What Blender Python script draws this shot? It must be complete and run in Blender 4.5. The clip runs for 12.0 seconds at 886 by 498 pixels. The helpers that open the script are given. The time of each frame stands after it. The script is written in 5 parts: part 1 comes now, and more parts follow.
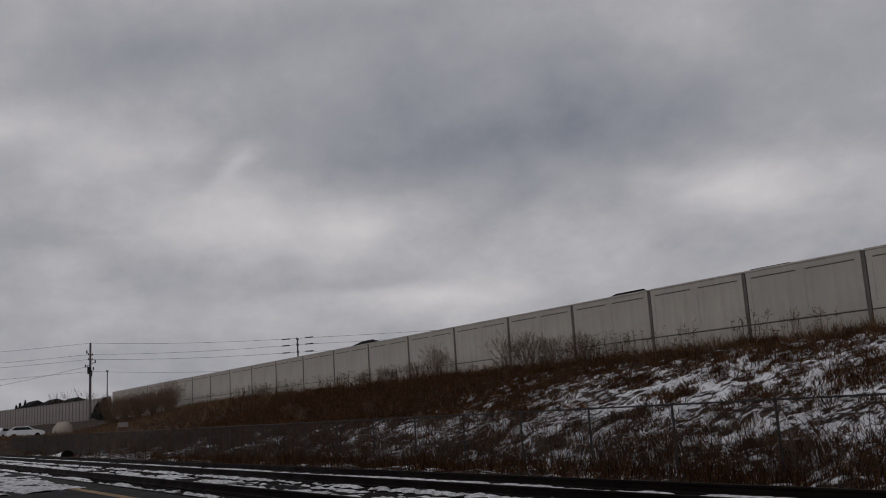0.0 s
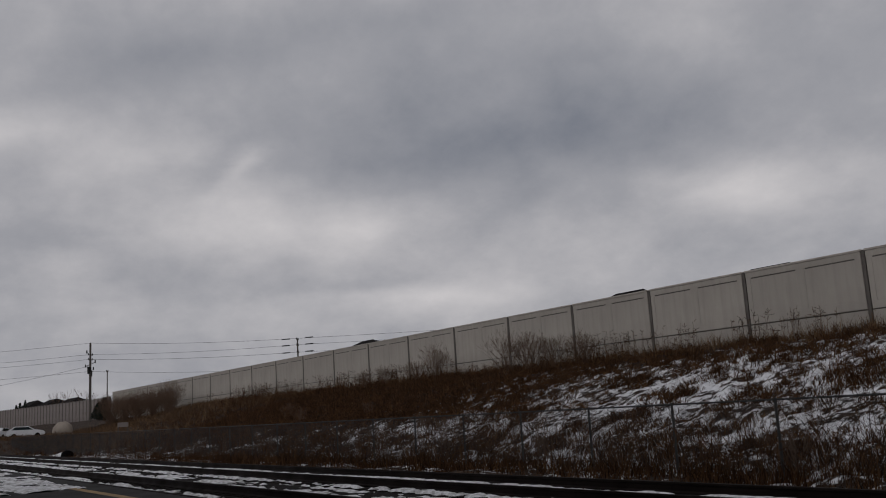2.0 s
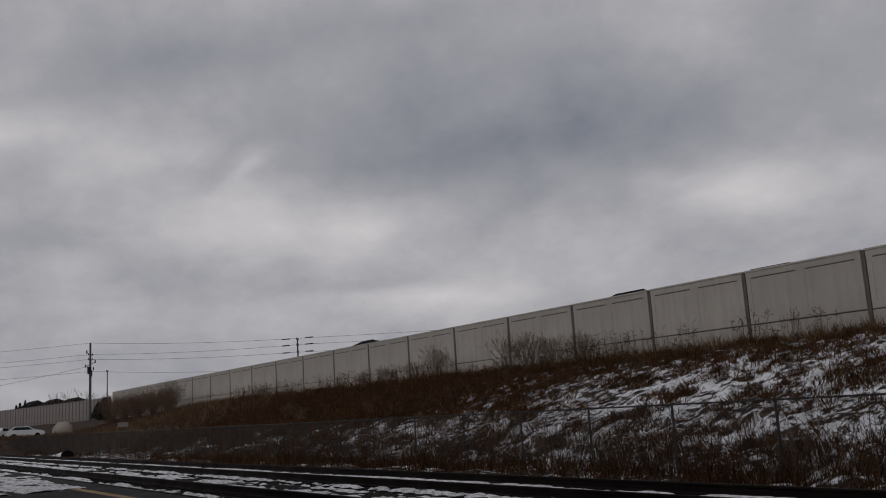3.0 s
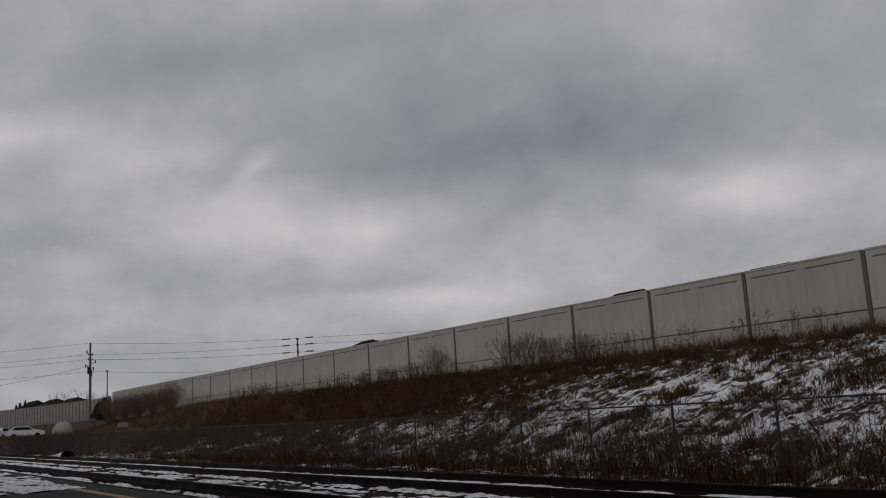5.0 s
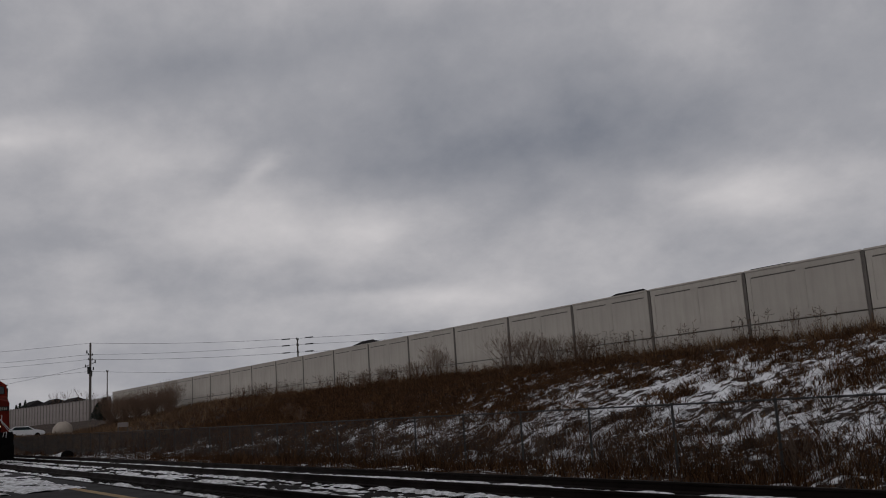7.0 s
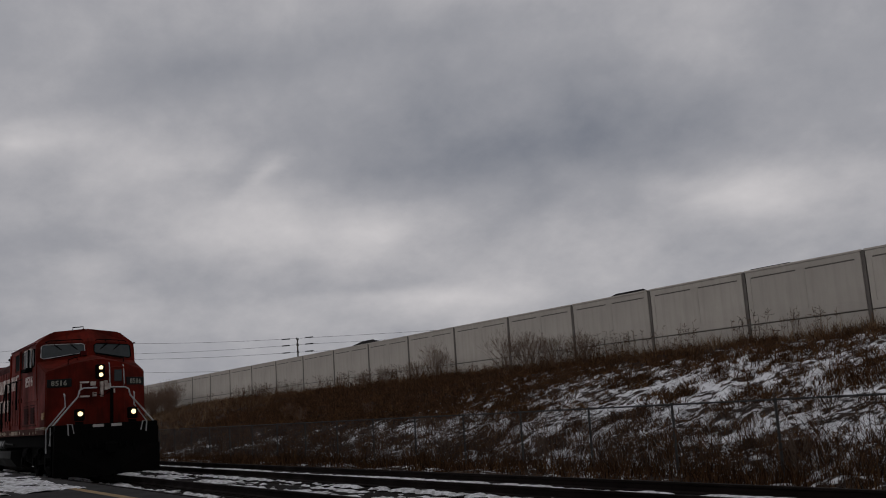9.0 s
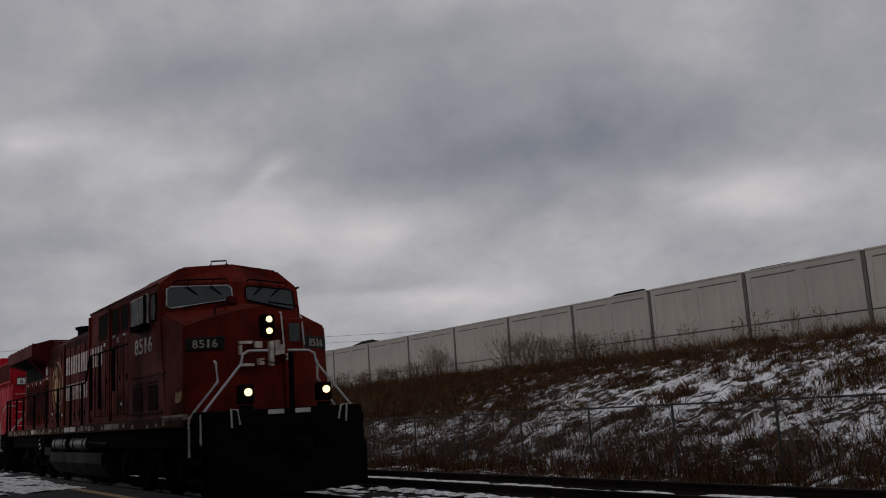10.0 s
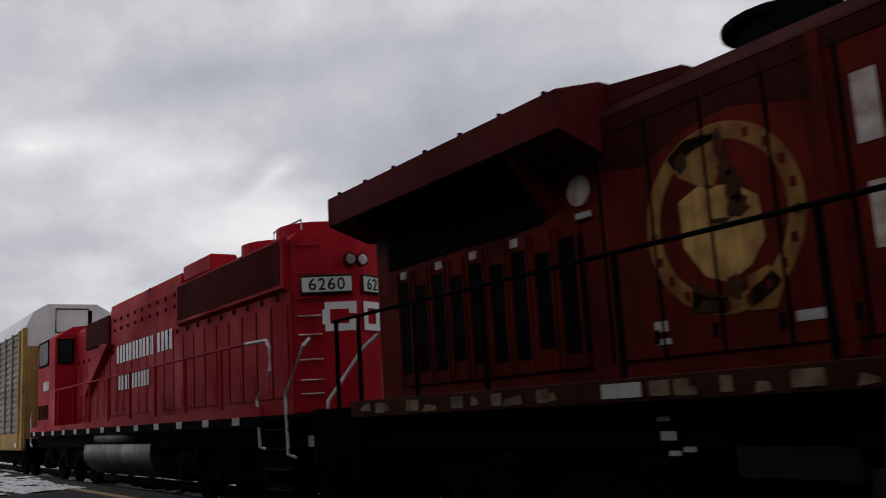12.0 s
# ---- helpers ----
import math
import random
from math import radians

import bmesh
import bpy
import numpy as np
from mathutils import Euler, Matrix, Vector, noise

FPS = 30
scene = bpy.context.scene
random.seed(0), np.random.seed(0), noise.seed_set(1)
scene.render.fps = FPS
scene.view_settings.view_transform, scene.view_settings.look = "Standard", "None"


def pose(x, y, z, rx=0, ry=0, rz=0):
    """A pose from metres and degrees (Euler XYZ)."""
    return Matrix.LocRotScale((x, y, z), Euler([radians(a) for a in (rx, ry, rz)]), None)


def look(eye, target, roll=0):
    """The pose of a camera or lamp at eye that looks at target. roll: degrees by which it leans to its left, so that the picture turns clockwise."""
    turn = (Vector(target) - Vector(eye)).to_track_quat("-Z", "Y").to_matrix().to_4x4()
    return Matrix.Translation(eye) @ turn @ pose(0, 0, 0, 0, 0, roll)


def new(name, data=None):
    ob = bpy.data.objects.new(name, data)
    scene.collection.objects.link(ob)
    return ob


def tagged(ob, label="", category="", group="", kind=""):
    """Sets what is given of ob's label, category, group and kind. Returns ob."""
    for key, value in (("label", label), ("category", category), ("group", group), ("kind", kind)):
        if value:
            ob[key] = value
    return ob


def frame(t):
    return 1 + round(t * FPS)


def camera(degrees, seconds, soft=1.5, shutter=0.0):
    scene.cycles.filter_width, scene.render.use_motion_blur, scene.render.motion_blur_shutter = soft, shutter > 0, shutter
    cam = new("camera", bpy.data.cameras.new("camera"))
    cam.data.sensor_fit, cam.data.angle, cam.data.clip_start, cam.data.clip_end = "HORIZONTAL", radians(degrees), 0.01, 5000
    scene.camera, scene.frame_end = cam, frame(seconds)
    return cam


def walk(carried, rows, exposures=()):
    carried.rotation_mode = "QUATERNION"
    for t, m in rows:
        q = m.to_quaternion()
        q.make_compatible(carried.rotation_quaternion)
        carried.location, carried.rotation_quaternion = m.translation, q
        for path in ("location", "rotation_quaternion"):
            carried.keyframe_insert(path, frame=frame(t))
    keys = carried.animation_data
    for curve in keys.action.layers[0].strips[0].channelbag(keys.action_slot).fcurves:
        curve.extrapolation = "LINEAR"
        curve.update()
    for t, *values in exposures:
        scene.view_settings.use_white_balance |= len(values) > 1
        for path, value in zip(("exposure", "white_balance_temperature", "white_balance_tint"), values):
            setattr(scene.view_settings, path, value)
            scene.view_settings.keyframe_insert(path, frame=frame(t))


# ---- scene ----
# ---------------------------------------------------------------- camera
cam = camera(51.5, 12.0, soft=1.0, shutter=0.1)
EYE = (0.0, 0.0, 1.397)
VIEW = look(EYE, (EYE[0] - 81.579, EYE[1] + 55.226, EYE[2] + 17.174), -3.49)
walk(cam, [(0.0, VIEW), (12.0, VIEW)], exposures=[(0.0, 0.0), (10.4, 0.0), (11.2, 0.4), (12.0, 0.72)])

# ---------------------------------------------------------------- light: a flat overcast winter day
world = bpy.data.worlds.new("overcast")
scene.world = world
world.use_nodes = True
wn = world.node_tree
sky = wn.nodes.new("ShaderNodeTexSky")
sky.sky_type, sky.sun_disc = "NISHITA", False
sky.sun_elevation, sky.sun_rotation = radians(34), radians(207)
wn.nodes["Background"].inputs["Strength"].default_value = 0.05
wn.links.new(sky.outputs[0], wn.nodes["Background"].inputs[0])
sun_data = bpy.data.lights.new("sun", "SUN")
sun_data.energy, sun_data.angle, sun_data.color = 0.8, radians(25), (1.0, 0.96, 0.9)
sun = new("sun", sun_data)
sun.matrix_world = look((-40, -80, 60), (0, 0, 0))

TRACK_Y, TRACK2_Y = 6.94, 10.93      # track centre lines; rail heads at z = 0
WALL_Y, WALL_TOP, WALL_SEAM = 35.3, 6.76, 4.36
SPEED = 12.9


# ---------------------------------------------------------------- materials
class Tree:
    """Short hand for one material's nodes."""

    def __init__(self, name):
        self.mat = bpy.data.materials.new(name)
        self.mat.use_nodes = True
        self.t = self.mat.node_tree
        self.bsdf = self.t.nodes["Principled BSDF"]
        self.out = self.t.nodes["Material Output"]

    def node(self, kind, **values):
        n = self.t.nodes.new(kind)
        for k, v in values.items():
            if k in n.inputs:
                n.inputs[k].default_value = v
        return n

    def link(self, a, b):
        self.t.links.new(a, b)

    def coords(self):
        return self.t.nodes.new("ShaderNodeTexCoord").outputs["Object"]

    def noise(self, scale, detail=4.0, vec=None, rough=0.55, stretch=None):
        n = self.node("ShaderNodeTexNoise", Scale=scale, Detail=detail, Roughness=rough)
        vec = vec or self.coords()
        if stretch:
            m = self.t.nodes.new("ShaderNodeMapping")
            m.inputs["Scale"].default_value = stretch
            self.link(vec, m.inputs["Vector"])
            vec = m.outputs[0]
        self.link(vec, n.inputs["Vector"])
        return n.outputs["Fac"]

    def ramp(self, fac, stops):
        r = self.t.nodes.new("ShaderNodeValToRGB")
        e = r.color_ramp.elements
        while len(e) < len(stops):
            e.new(0.5)
        for el, (p, c) in zip(e, stops):
            el.position = p
            el.color = (*c, 1.0) if len(c) == 3 else c
        self.link(fac, r.inputs[0])
        return r.outputs[0]

    def math(self, op, a, b=None, clamp=False):
        m = self.t.nodes.new("ShaderNodeMath")
        m.operation, m.use_clamp = op, clamp
        for i, v in enumerate((a, b)):
            if v is None:
                continue
            if isinstance(v, (int, float)):
                m.inputs[i].default_value = v
            else:
                self.link(v, m.inputs[i])
        return m.outputs[0]

    def mix(self, fac, a, b, blend="MIX"):
        m = self.t.nodes.new("ShaderNodeMix")
        m.data_type, m.blend_type = "RGBA", blend
        for i, v in ((0, fac), (6, a), (7, b)):
            if isinstance(v, (int, float)):
                m.inputs[i].default_value = v
            elif isinstance(v, tuple):
                m.inputs[i].default_value = (*v, 1.0)
            else:
                self.link(v, m.inputs[i])
        return m.outputs[2]

    def bump(self, height, strength=0.3, distance=0.02):
        b = self.node("ShaderNodeBump", Strength=strength, Distance=distance)
        self.link(height, b.inputs["Height"])
        self.link(b.outputs[0], self.bsdf.inputs["Normal"])

    def done(self, color, rough=0.7, metal=0.0, spec=0.5):
        i = self.bsdf.inputs
        if isinstance(color, tuple):
            i["Base Color"].default_value = (*color, 1.0)
        else:
            self.link(color, i["Base Color"])
        if isinstance(rough, (int, float)):
            i["Roughness"].default_value = rough
        else:
            self.link(rough, i["Roughness"])
        i["Metallic"].default_value = metal
        i["Specular IOR Level"].default_value = spec
        return self.mat


def worn(name, color, dirt, rough=0.6, scale=1.2, amount=0.5, metal=0.0, streak=True, spec=0.2):
    """Paint or plain stuff with blotches, fine grain and upright dirt streaks."""
    m = Tree(name)
    big = m.noise(scale, 5)
    fine = m.noise(scale * 22, 3)
    c = m.mix(m.math("MULTIPLY", m.ramp(big, [(0.38, (0, 0, 0)), (0.72, (1, 1, 1))]), amount), color, dirt)
    if streak:
        s = m.noise(3.0, 4, stretch=(3.0, 3.0, 0.25))
        c = m.mix(m.math("MULTIPLY", m.ramp(s, [(0.5, (0, 0, 0)), (0.75, (1, 1, 1))]), amount * 0.8), c, dirt)
    c = m.mix(m.math("MULTIPLY", fine, 0.25), c, tuple(v * 0.55 for v in color))
    m.bump(fine, 0.15, 0.004)
    r = m.ramp(big, [(0.3, (rough - 0.12,) * 3), (0.8, (min(1, rough + 0.2),) * 3)])
    return m.done(c, r, metal, spec)


def glowing(name, color, strength):
    m = Tree(name)
    m.bsdf.inputs["Emission Color"].default_value = (*color, 1.0)
    m.bsdf.inputs["Emission Strength"].default_value = strength
    return m.done(color, 0.3)


def cloud_material():
    m = Tree("cloud_deck")
    pos = m.coords()
    warp = m.node("ShaderNodeTexNoise", Scale=0.0022, Detail=5.0)
    m.link(pos, warp.inputs["Vector"])
    off = m.node("ShaderNodeVectorMath")
    off.operation = "MULTIPLY_ADD"
    off.inputs[1].default_value, off.inputs[2].default_value = (300, 300, 0), (-150, -150, 0)
    m.link(warp.outputs["Color"], off.inputs[0])
    add = m.node("ShaderNodeVectorMath")
    m.link(pos, add.inputs[0])
    m.link(off.outputs[0], add.inputs[1])
    p = add.outputs[0]
    # banks of the deck: centre, two axes (per km), depth
    banks = (
        (-1027, 773, 2.261, 2.933, -3.645, 3.268, -0.52),
        (-953, 298, 2.185, 5.394, -9.995, 12.098, -0.26),
        (-1759, 310, 1.451, 8.058, -7.847, 2.026, -0.24),
        (-777, 861, 3.214, 3.334, -8.169, 2.257, -0.16),
        (-2029, 1054, 2.221, 4.208, -7.486, 4.992, -0.16),
        (-1530, 735, 2.031, 4.331, -3.804, 1.333, 0.52),
        (-1030, 1395, 6.986, 4.920, -1.979, 5.779, 0.34),
        (-1225, 214, 2.338, 11.190, -9.552, 6.722, 0.30),
        (-1339, 334, 2.833, 8.365, -6.087, 10.030, 0.25),
        (-1986, 1438, 1.642, 2.193, -2.916, 4.138, 0.28),
        (-1235, 502, 12.967, 18.948, -1.917, 35.235, 0.30),
        (-1485, 1327, 2.817, 2.886, -1.258, 5.990, 0.12),
        (-2459, 672, 0.715, 2.620, -2.861, 0.425, 0.20),
        (-1648, 450, 1.377, 4.941, -4.235, 1.252, 0.20),
        (-1039, 1164, 6.446, 6.075, -11.696, 5.603, 0.14),
        (-1055, 1558, 7.838, 5.657, -5.779, 2.987, 0.12),
        (-901, 982, 3.507, 3.415, -6.273, 3.061, -0.24),
        (-1259, 993, 9.931, 13.052, -5.322, 2.263, -0.26),
        (-945, 213, 2.444, 10.229, -13.164, 5.910, -0.20),
        (-749, 457, 2.906, 4.938, -17.738, 8.770, -0.10),
        (-1200, 184, 5.136, 30.304, -15.652, 6.046, 0.20),
        (-1347, 471, 8.334, 14.890, -3.275, 23.397, -0.24),
        (-2076, 1236, 1.344, 2.300, -7.181, 2.191, 0.14),
        (-1987, 544, 2.882, 10.342, -4.782, 1.097, -0.12),
        (-1600, 865, 6.871, 12.933, -4.844, 1.683, 0.16),
    )
    # the grain of the deck grows coarser with distance
    far = m.node("ShaderNodeVectorMath")
    far.operation = "LENGTH"
    m.link(pos, far.inputs[0])
    sc = m.node("ShaderNodeVectorMath")
    sc.operation = "SCALE"
    m.link(pos, sc.inputs[0])
    m.link(m.math("POWER", far.outputs["Value"], -0.7), sc.inputs["Scale"])
    grain = sc.outputs[0]
    total = m.math("MULTIPLY", m.noise(0.6, 7, vec=grain, rough=0.5), 0.62)
    total = m.math("ADD", total, m.math("MULTIPLY", m.noise(2.2, 6, vec=grain, rough=0.62), 0.26))
    total = m.math("ADD", total, 0.115)
    for cx, cy, a, b, c, d, amp in banks:
        s = m.node("ShaderNodeVectorMath")
        s.operation = "SUBTRACT"
        m.link(p, s.inputs[0])
        s.inputs[1].default_value = (cx, cy, 0)
        q = []
        for ax in ((a, b), (c, d)):
            n = m.node("ShaderNodeVectorMath")
            n.operation = "DOT_PRODUCT"
            m.link(s.outputs[0], n.inputs[0])
            n.inputs[1].default_value = (ax[0] / 1000, ax[1] / 1000, 0)
            q.append(m.math("POWER", n.outputs["Value"], 2.0))
        g = m.math("EXPONENT", m.math("MULTIPLY", m.math("ADD", q[0], q[1]), -1.0))
        total = m.math("ADD", total, m.math("MULTIPLY", g, amp * 0.7))
    col = m.ramp(total, [(0.03, (0.165, 0.18, 0.218)), (0.5, (0.325, 0.327, 0.355)), (0.98, (0.58, 0.56, 0.57))])
    # unseen deck behind the platform, brightened towards the hidden sun to light the wall
    sep = m.t.nodes.new("ShaderNodeSeparateXYZ")
    m.link(pos, sep.inputs[0])
    glow = m.node("ShaderNodeMapRange")
    glow.interpolation_type = "SMOOTHSTEP"
    for i, v in zip((1, 2, 3, 4), (150.0, -1500.0, 1.0, 2.5)):
        glow.inputs[i].default_value = v
    m.link(sep.outputs[1], glow.inputs[0])
    e = m.node("ShaderNodeEmission", Strength=1.0)
    m.link(glow.outputs[0], e.inputs["Strength"])
    m.link(col, e.inputs["Color"])
    m.link(e.outputs[0], m.out.inputs["Surface"])
    return m.mat


def embankment_material():
    """Dead grass and soil with torn patches of old snow."""
    m = Tree("winter_ground")
    pos = m.coords()
    soil = m.ramp(m.noise(2.3, 6), [(0.3, (0.009, 0.005, 0.0025)), (0.55, (0.034, 0.018, 0.009)), (0.8, (0.085, 0.05, 0.026))])
    sep = m.t.nodes.new("ShaderNodeSeparateXYZ")
    m.link(pos, sep.inputs[0])
    x, y = sep.outputs[0], sep.outputs[1]
    patch = m.noise(1.0, 9, stretch=(1.35, 0.75, 1.0), rough=0.75)
    broad = m.noise(0.12, 2)
    tuft = m.noise(3.2, 5, stretch=(1.2, 0.6, 1.0), rough=0.7)
    k = m.math("ADD", m.math("MULTIPLY", patch, 0.75), m.math("MULTIPLY", broad, 0.3))
    k = m.math("ADD", k, m.math("MULTIPLY", tuft, 0.62))
    # snow lies on the open slope towards +x and low on the slope, little under the thicket and along the wall
    low = m.math("MULTIPLY", m.math("MAXIMUM", m.math("SUBTRACT", 24.5, y), 0.0), 7.0)
    gx = m.node("ShaderNodeMapRange")
    for i, v in zip((1, 2, 3, 4), (-54.0, -23.0, -0.17, 0.06)):
        gx.inputs[i].default_value = v
    m.link(m.math("ADD", x, low), gx.inputs[0])
    gy = m.node("ShaderNodeMapRange")
    for i, v in zip((1, 2, 3, 4), (31.0, 35.0, 0.0, -0.16)):
        gy.inputs[i].default_value = v
    m.link(y, gy.inputs[0])
    gf = m.node("ShaderNodeMapRange")
    for i, v in zip((1, 2, 3, 4), (14.0, 18.0, -0.14, 0.03)):
        gf.inputs[i].default_value = v
    m.link(y, gf.inputs[0])
    k = m.math("ADD", m.math("ADD", k, gx.outputs[0]), m.math("ADD", gy.outputs[0], gf.outputs[0]))
    mask = m.ramp(k, [(0.865, (0, 0, 0)), (0.915, (1, 1, 1))])
    snow = m.ramp(m.noise(5.0, 4), [(0.3, (0.6, 0.6, 0.61)), (0.7, (0.86, 0.86, 0.87))])
    m.bump(m.math("ADD", m.noise(6.0, 6), m.math("MULTIPLY", mask, 0.5)), 0.7, 0.12)
    return m.done(m.mix(mask, soil, snow), 0.9, spec=0.2)


def gravel_material():
    m = Tree("ballast")
    v = m.node("ShaderNodeTexVoronoi", Scale=22.0)
    m.link(m.coords(), v.inputs["Vector"])
    c = m.mix(m.noise(0.9, 5), (0.006, 0.005, 0.004), (0.017, 0.014, 0.012))
    c = m.mix(0.5, c, m.ramp(v.outputs["Color"], [(0.2, (0.005, 0.004, 0.004)), (0.9, (0.028, 0.023, 0.02))]))
    m.bump(v.outputs["Distance"], 0.9, 0.03)
    return m.done(c, 0.95, spec=0.08)


def snow_material():
    m = Tree("old_snow")
    c = m.mix(m.ramp(m.noise(7, 5), [(0.42, (0, 0, 0)), (0.68, (1, 1, 1))]), (0.82, 0.82, 0.83), (0.3, 0.285, 0.27))
    m.bump(m.noise(14, 5), 0.8, 0.06)
    return m.done(c, 0.8, spec=0.3)


def concrete_material():
    m = Tree("cast_concrete")
    c = m.ramp(m.noise(0.5, 6), [(0.3, (0.36, 0.325, 0.28)), (0.7, (0.45, 0.41, 0.355))])
    c = m.mix(m.math("MULTIPLY", m.ramp(m.noise(1.6, 4, stretch=(2.2, 2.2, 0.18)), [(0.45, (0, 0, 0)), (0.8, (1, 1, 1))]), 0.5), c, (0.24, 0.215, 0.185))
    info = m.t.nodes.new("ShaderNodeObjectInfo")
    c = m.mix(m.math("MULTIPLY", info.outputs["Random"], 0.3), c, (0.28, 0.255, 0.225))
    c = m.mix(m.math("MULTIPLY", m.noise(30, 3), 0.3), c, (0.25, 0.225, 0.195))
    m.bump(m.noise(40, 4), 0.4, 0.01)
    return m.done(c, 0.9, spec=0.25)


M = {}
M["cloud"] = cloud_material()
M["slope"] = embankment_material()
M["gravel"] = gravel_material()
M["snow"] = snow_material()
M["concrete"] = concrete_material()
M["post"] = worn("weathered_post_and_shadow", (0.13, 0.115, 0.1), (0.07, 0.062, 0.055), 0.9)
M["asphalt"] = worn("asphalt", (0.036, 0.034, 0.033), (0.017, 0.016, 0.015), 0.95, streak=False, spec=0.1)
M["yellow"] = worn("yellow_line", (0.4, 0.27, 0.12), (0.12, 0.09, 0.07), 0.8, 3.0, 0.7, streak=False)
M["rail"] = worn("rusted_rail", (0.016, 0.011, 0.009), (0.008, 0.006, 0.005), 0.8, spec=0.1)
M["tie"] = worn("creosoted_wood", (0.014, 0.011, 0.009), (0.008, 0.006, 0.005), 0.95, spec=0.08)
M["galv"] = worn("dull_galvanised_steel", (0.06, 0.058, 0.057), (0.025, 0.022, 0.02), 0.8, 3.0, spec=0.15)
M["wood_pole"] = worn("grey_pole_wood", (0.12, 0.105, 0.09), (0.06, 0.05, 0.045), 0.9)
M["wire"] = worn("cable", (0.02, 0.02, 0.02), (0.03, 0.03, 0.03), 0.6)
M["roof"] = worn("asphalt_shingle", (0.02, 0.018, 0.018), (0.012, 0.011, 0.011), 1.0, spec=0.02)
M["siding"] = worn("brick_siding", (0.22, 0.15, 0.12), (0.14, 0.1, 0.08), 0.9)
M["fence_wood"] = worn("pale_barrier", (0.26, 0.225, 0.205), (0.12, 0.1, 0.09), 0.9, 0.7)
M["twig"] = worn("bare_twig", (0.13, 0.082, 0.055), (0.06, 0.038, 0.026), 0.95, streak=False)
M["needle"] = worn("dark_needles", (0.012, 0.018, 0.012), (0.006, 0.009, 0.006), 0.95, 3.0, streak=False)


def straw_material(name, dark, mid, light):
    m = Tree(name)
    g = m.t.nodes.new("ShaderNodeNewGeometry")
    c = m.ramp(g.outputs["Random Per Island"], [(0.0, dark), (0.6, mid), (1.0, light)])
    return m.done(m.mix(m.math("MULTIPLY", m.noise(0.7, 3), 0.6), c, dark), 0.95, spec=0.15)


M["straw"] = straw_material("dead_grass", (0.015, 0.006, 0.002), (0.11, 0.049, 0.018), (0.3, 0.165, 0.07))
M["straw_pale"] = straw_material("pale_dead_grass", (0.034, 0.018, 0.009), (0.155, 0.09, 0.046), (0.33, 0.21, 0.12))
M["weed"] = straw_material("dead_weeds", (0.011, 0.0045, 0.002), (0.075, 0.034, 0.013), (0.19, 0.1, 0.045))


# ---------------------------------------------------------------- mesh helpers
def mesh_of(bm, name, smooth=False):
    me = bpy.data.meshes.new(name)
    bmesh.ops.recalc_face_normals(bm, faces=bm.faces)
    bm.to_mesh(me)
    bm.free()
    if smooth:
        for p in me.polygons:
            p.use_smooth = True
    return me


def part(name, bm, material, parent, label="", smooth=False):
    """One bmesh as one mesh object under a thing or a part."""
    ob = new(name, mesh_of(bm, name, smooth))
    ob.data.materials.append(material)
    if parent is not None:
        ob.parent = parent
    if label:
        tagged(ob, label)
    return ob


def thing(name, label, category, m=None, group="", kind=""):
    ob = new(name)
    if m is not None:
        ob.matrix_basis = m
    return tagged(ob, label, category, group, kind)


def box(bm, x0, x1, y0, y1, z0, z1, bevel=0.0):
    r = bmesh.ops.create_cube(bm, size=1.0)
    vs = r["verts"]
    for v in vs:
        v.co = Vector((x0 + (v.co.x + 0.5) * (x1 - x0), y0 + (v.co.y + 0.5) * (y1 - y0), z0 + (v.co.z + 0.5) * (z1 - z0)))
    if bevel:
        es = {e for v in vs for e in v.link_edges}
        bmesh.ops.bevel(bm, geom=list(es), offset=bevel, segments=1, affect="EDGES")
    return bm


def bm_box(*a, bevel=0.0):
    return box(bmesh.new(), *a, bevel=bevel)


def prism(bm, pts, axis, a, b):
    """A closed outline pushed along an axis from a to b. pts: the other two coordinates in xyz order."""
    def at(p, s):
        return {"x": (s, p[0], p[1]), "y": (p[0], s, p[1]), "z": (p[0], p[1], s)}[axis]
    lo = [bm.verts.new(at(p, a)) for p in pts]
    hi = [bm.verts.new(at(p, b)) for p in pts]
    n = len(pts)
    bm.faces.new(lo)
    bm.faces.new(hi[::-1])
    for i in range(n):
        bm.faces.new((lo[i], hi[i], hi[(i + 1) % n], lo[(i + 1) % n]))
    return bm


def tube(bm, pts, r, n=8, r_end=None):
    """A round bar through the points."""
    pts = [Vector(p) for p in pts]
    rings = []
    for i, p in enumerate(pts):
        d = (pts[min(i + 1, len(pts) - 1)] - pts[max(i - 1, 0)]).normalized()
        s = d.cross(Vector((0, 0, 1)) if abs(d.z) < 0.9 else Vector((1, 0, 0))).normalized()
        u = s.cross(d)
        rr = r if r_end is None else r + (r_end - r) * i / (len(pts) - 1)
        rings.append([bm.verts.new(p + (s * math.cos(k * math.tau / n) + u * math.sin(k * math.tau / n)) * rr) for k in range(n)])
    for a, b in zip(rings, rings[1:]):
        for k in range(n):
            bm.faces.new((a[k], a[(k + 1) % n], b[(k + 1) % n], b[k]))
    bm.faces.new(rings[0][::-1])
    bm.faces.new(rings[-1])
    return bm


def bm_tube(pts, r, n=8, r_end=None):
    return tube(bmesh.new(), pts, r, n, r_end)


def raw(name, verts, faces, material, parent=None, smooth=False):
    me = bpy.data.meshes.new(name)
    me.from_pydata(verts, [], faces)
    me.update()
    me.materials.append(material)
    if smooth:
        for p in me.polygons:
            p.use_smooth = True
    ob = new(name, me)
    if parent is not None:
        ob.parent = parent
    return ob


def lerp(a, b, t):
    return a + (b - a) * t


def sstep(a, b, x):
    t = min(1.0, max(0.0, (x - a) / (b - a)))
    return t * t * (3 - 2 * t)


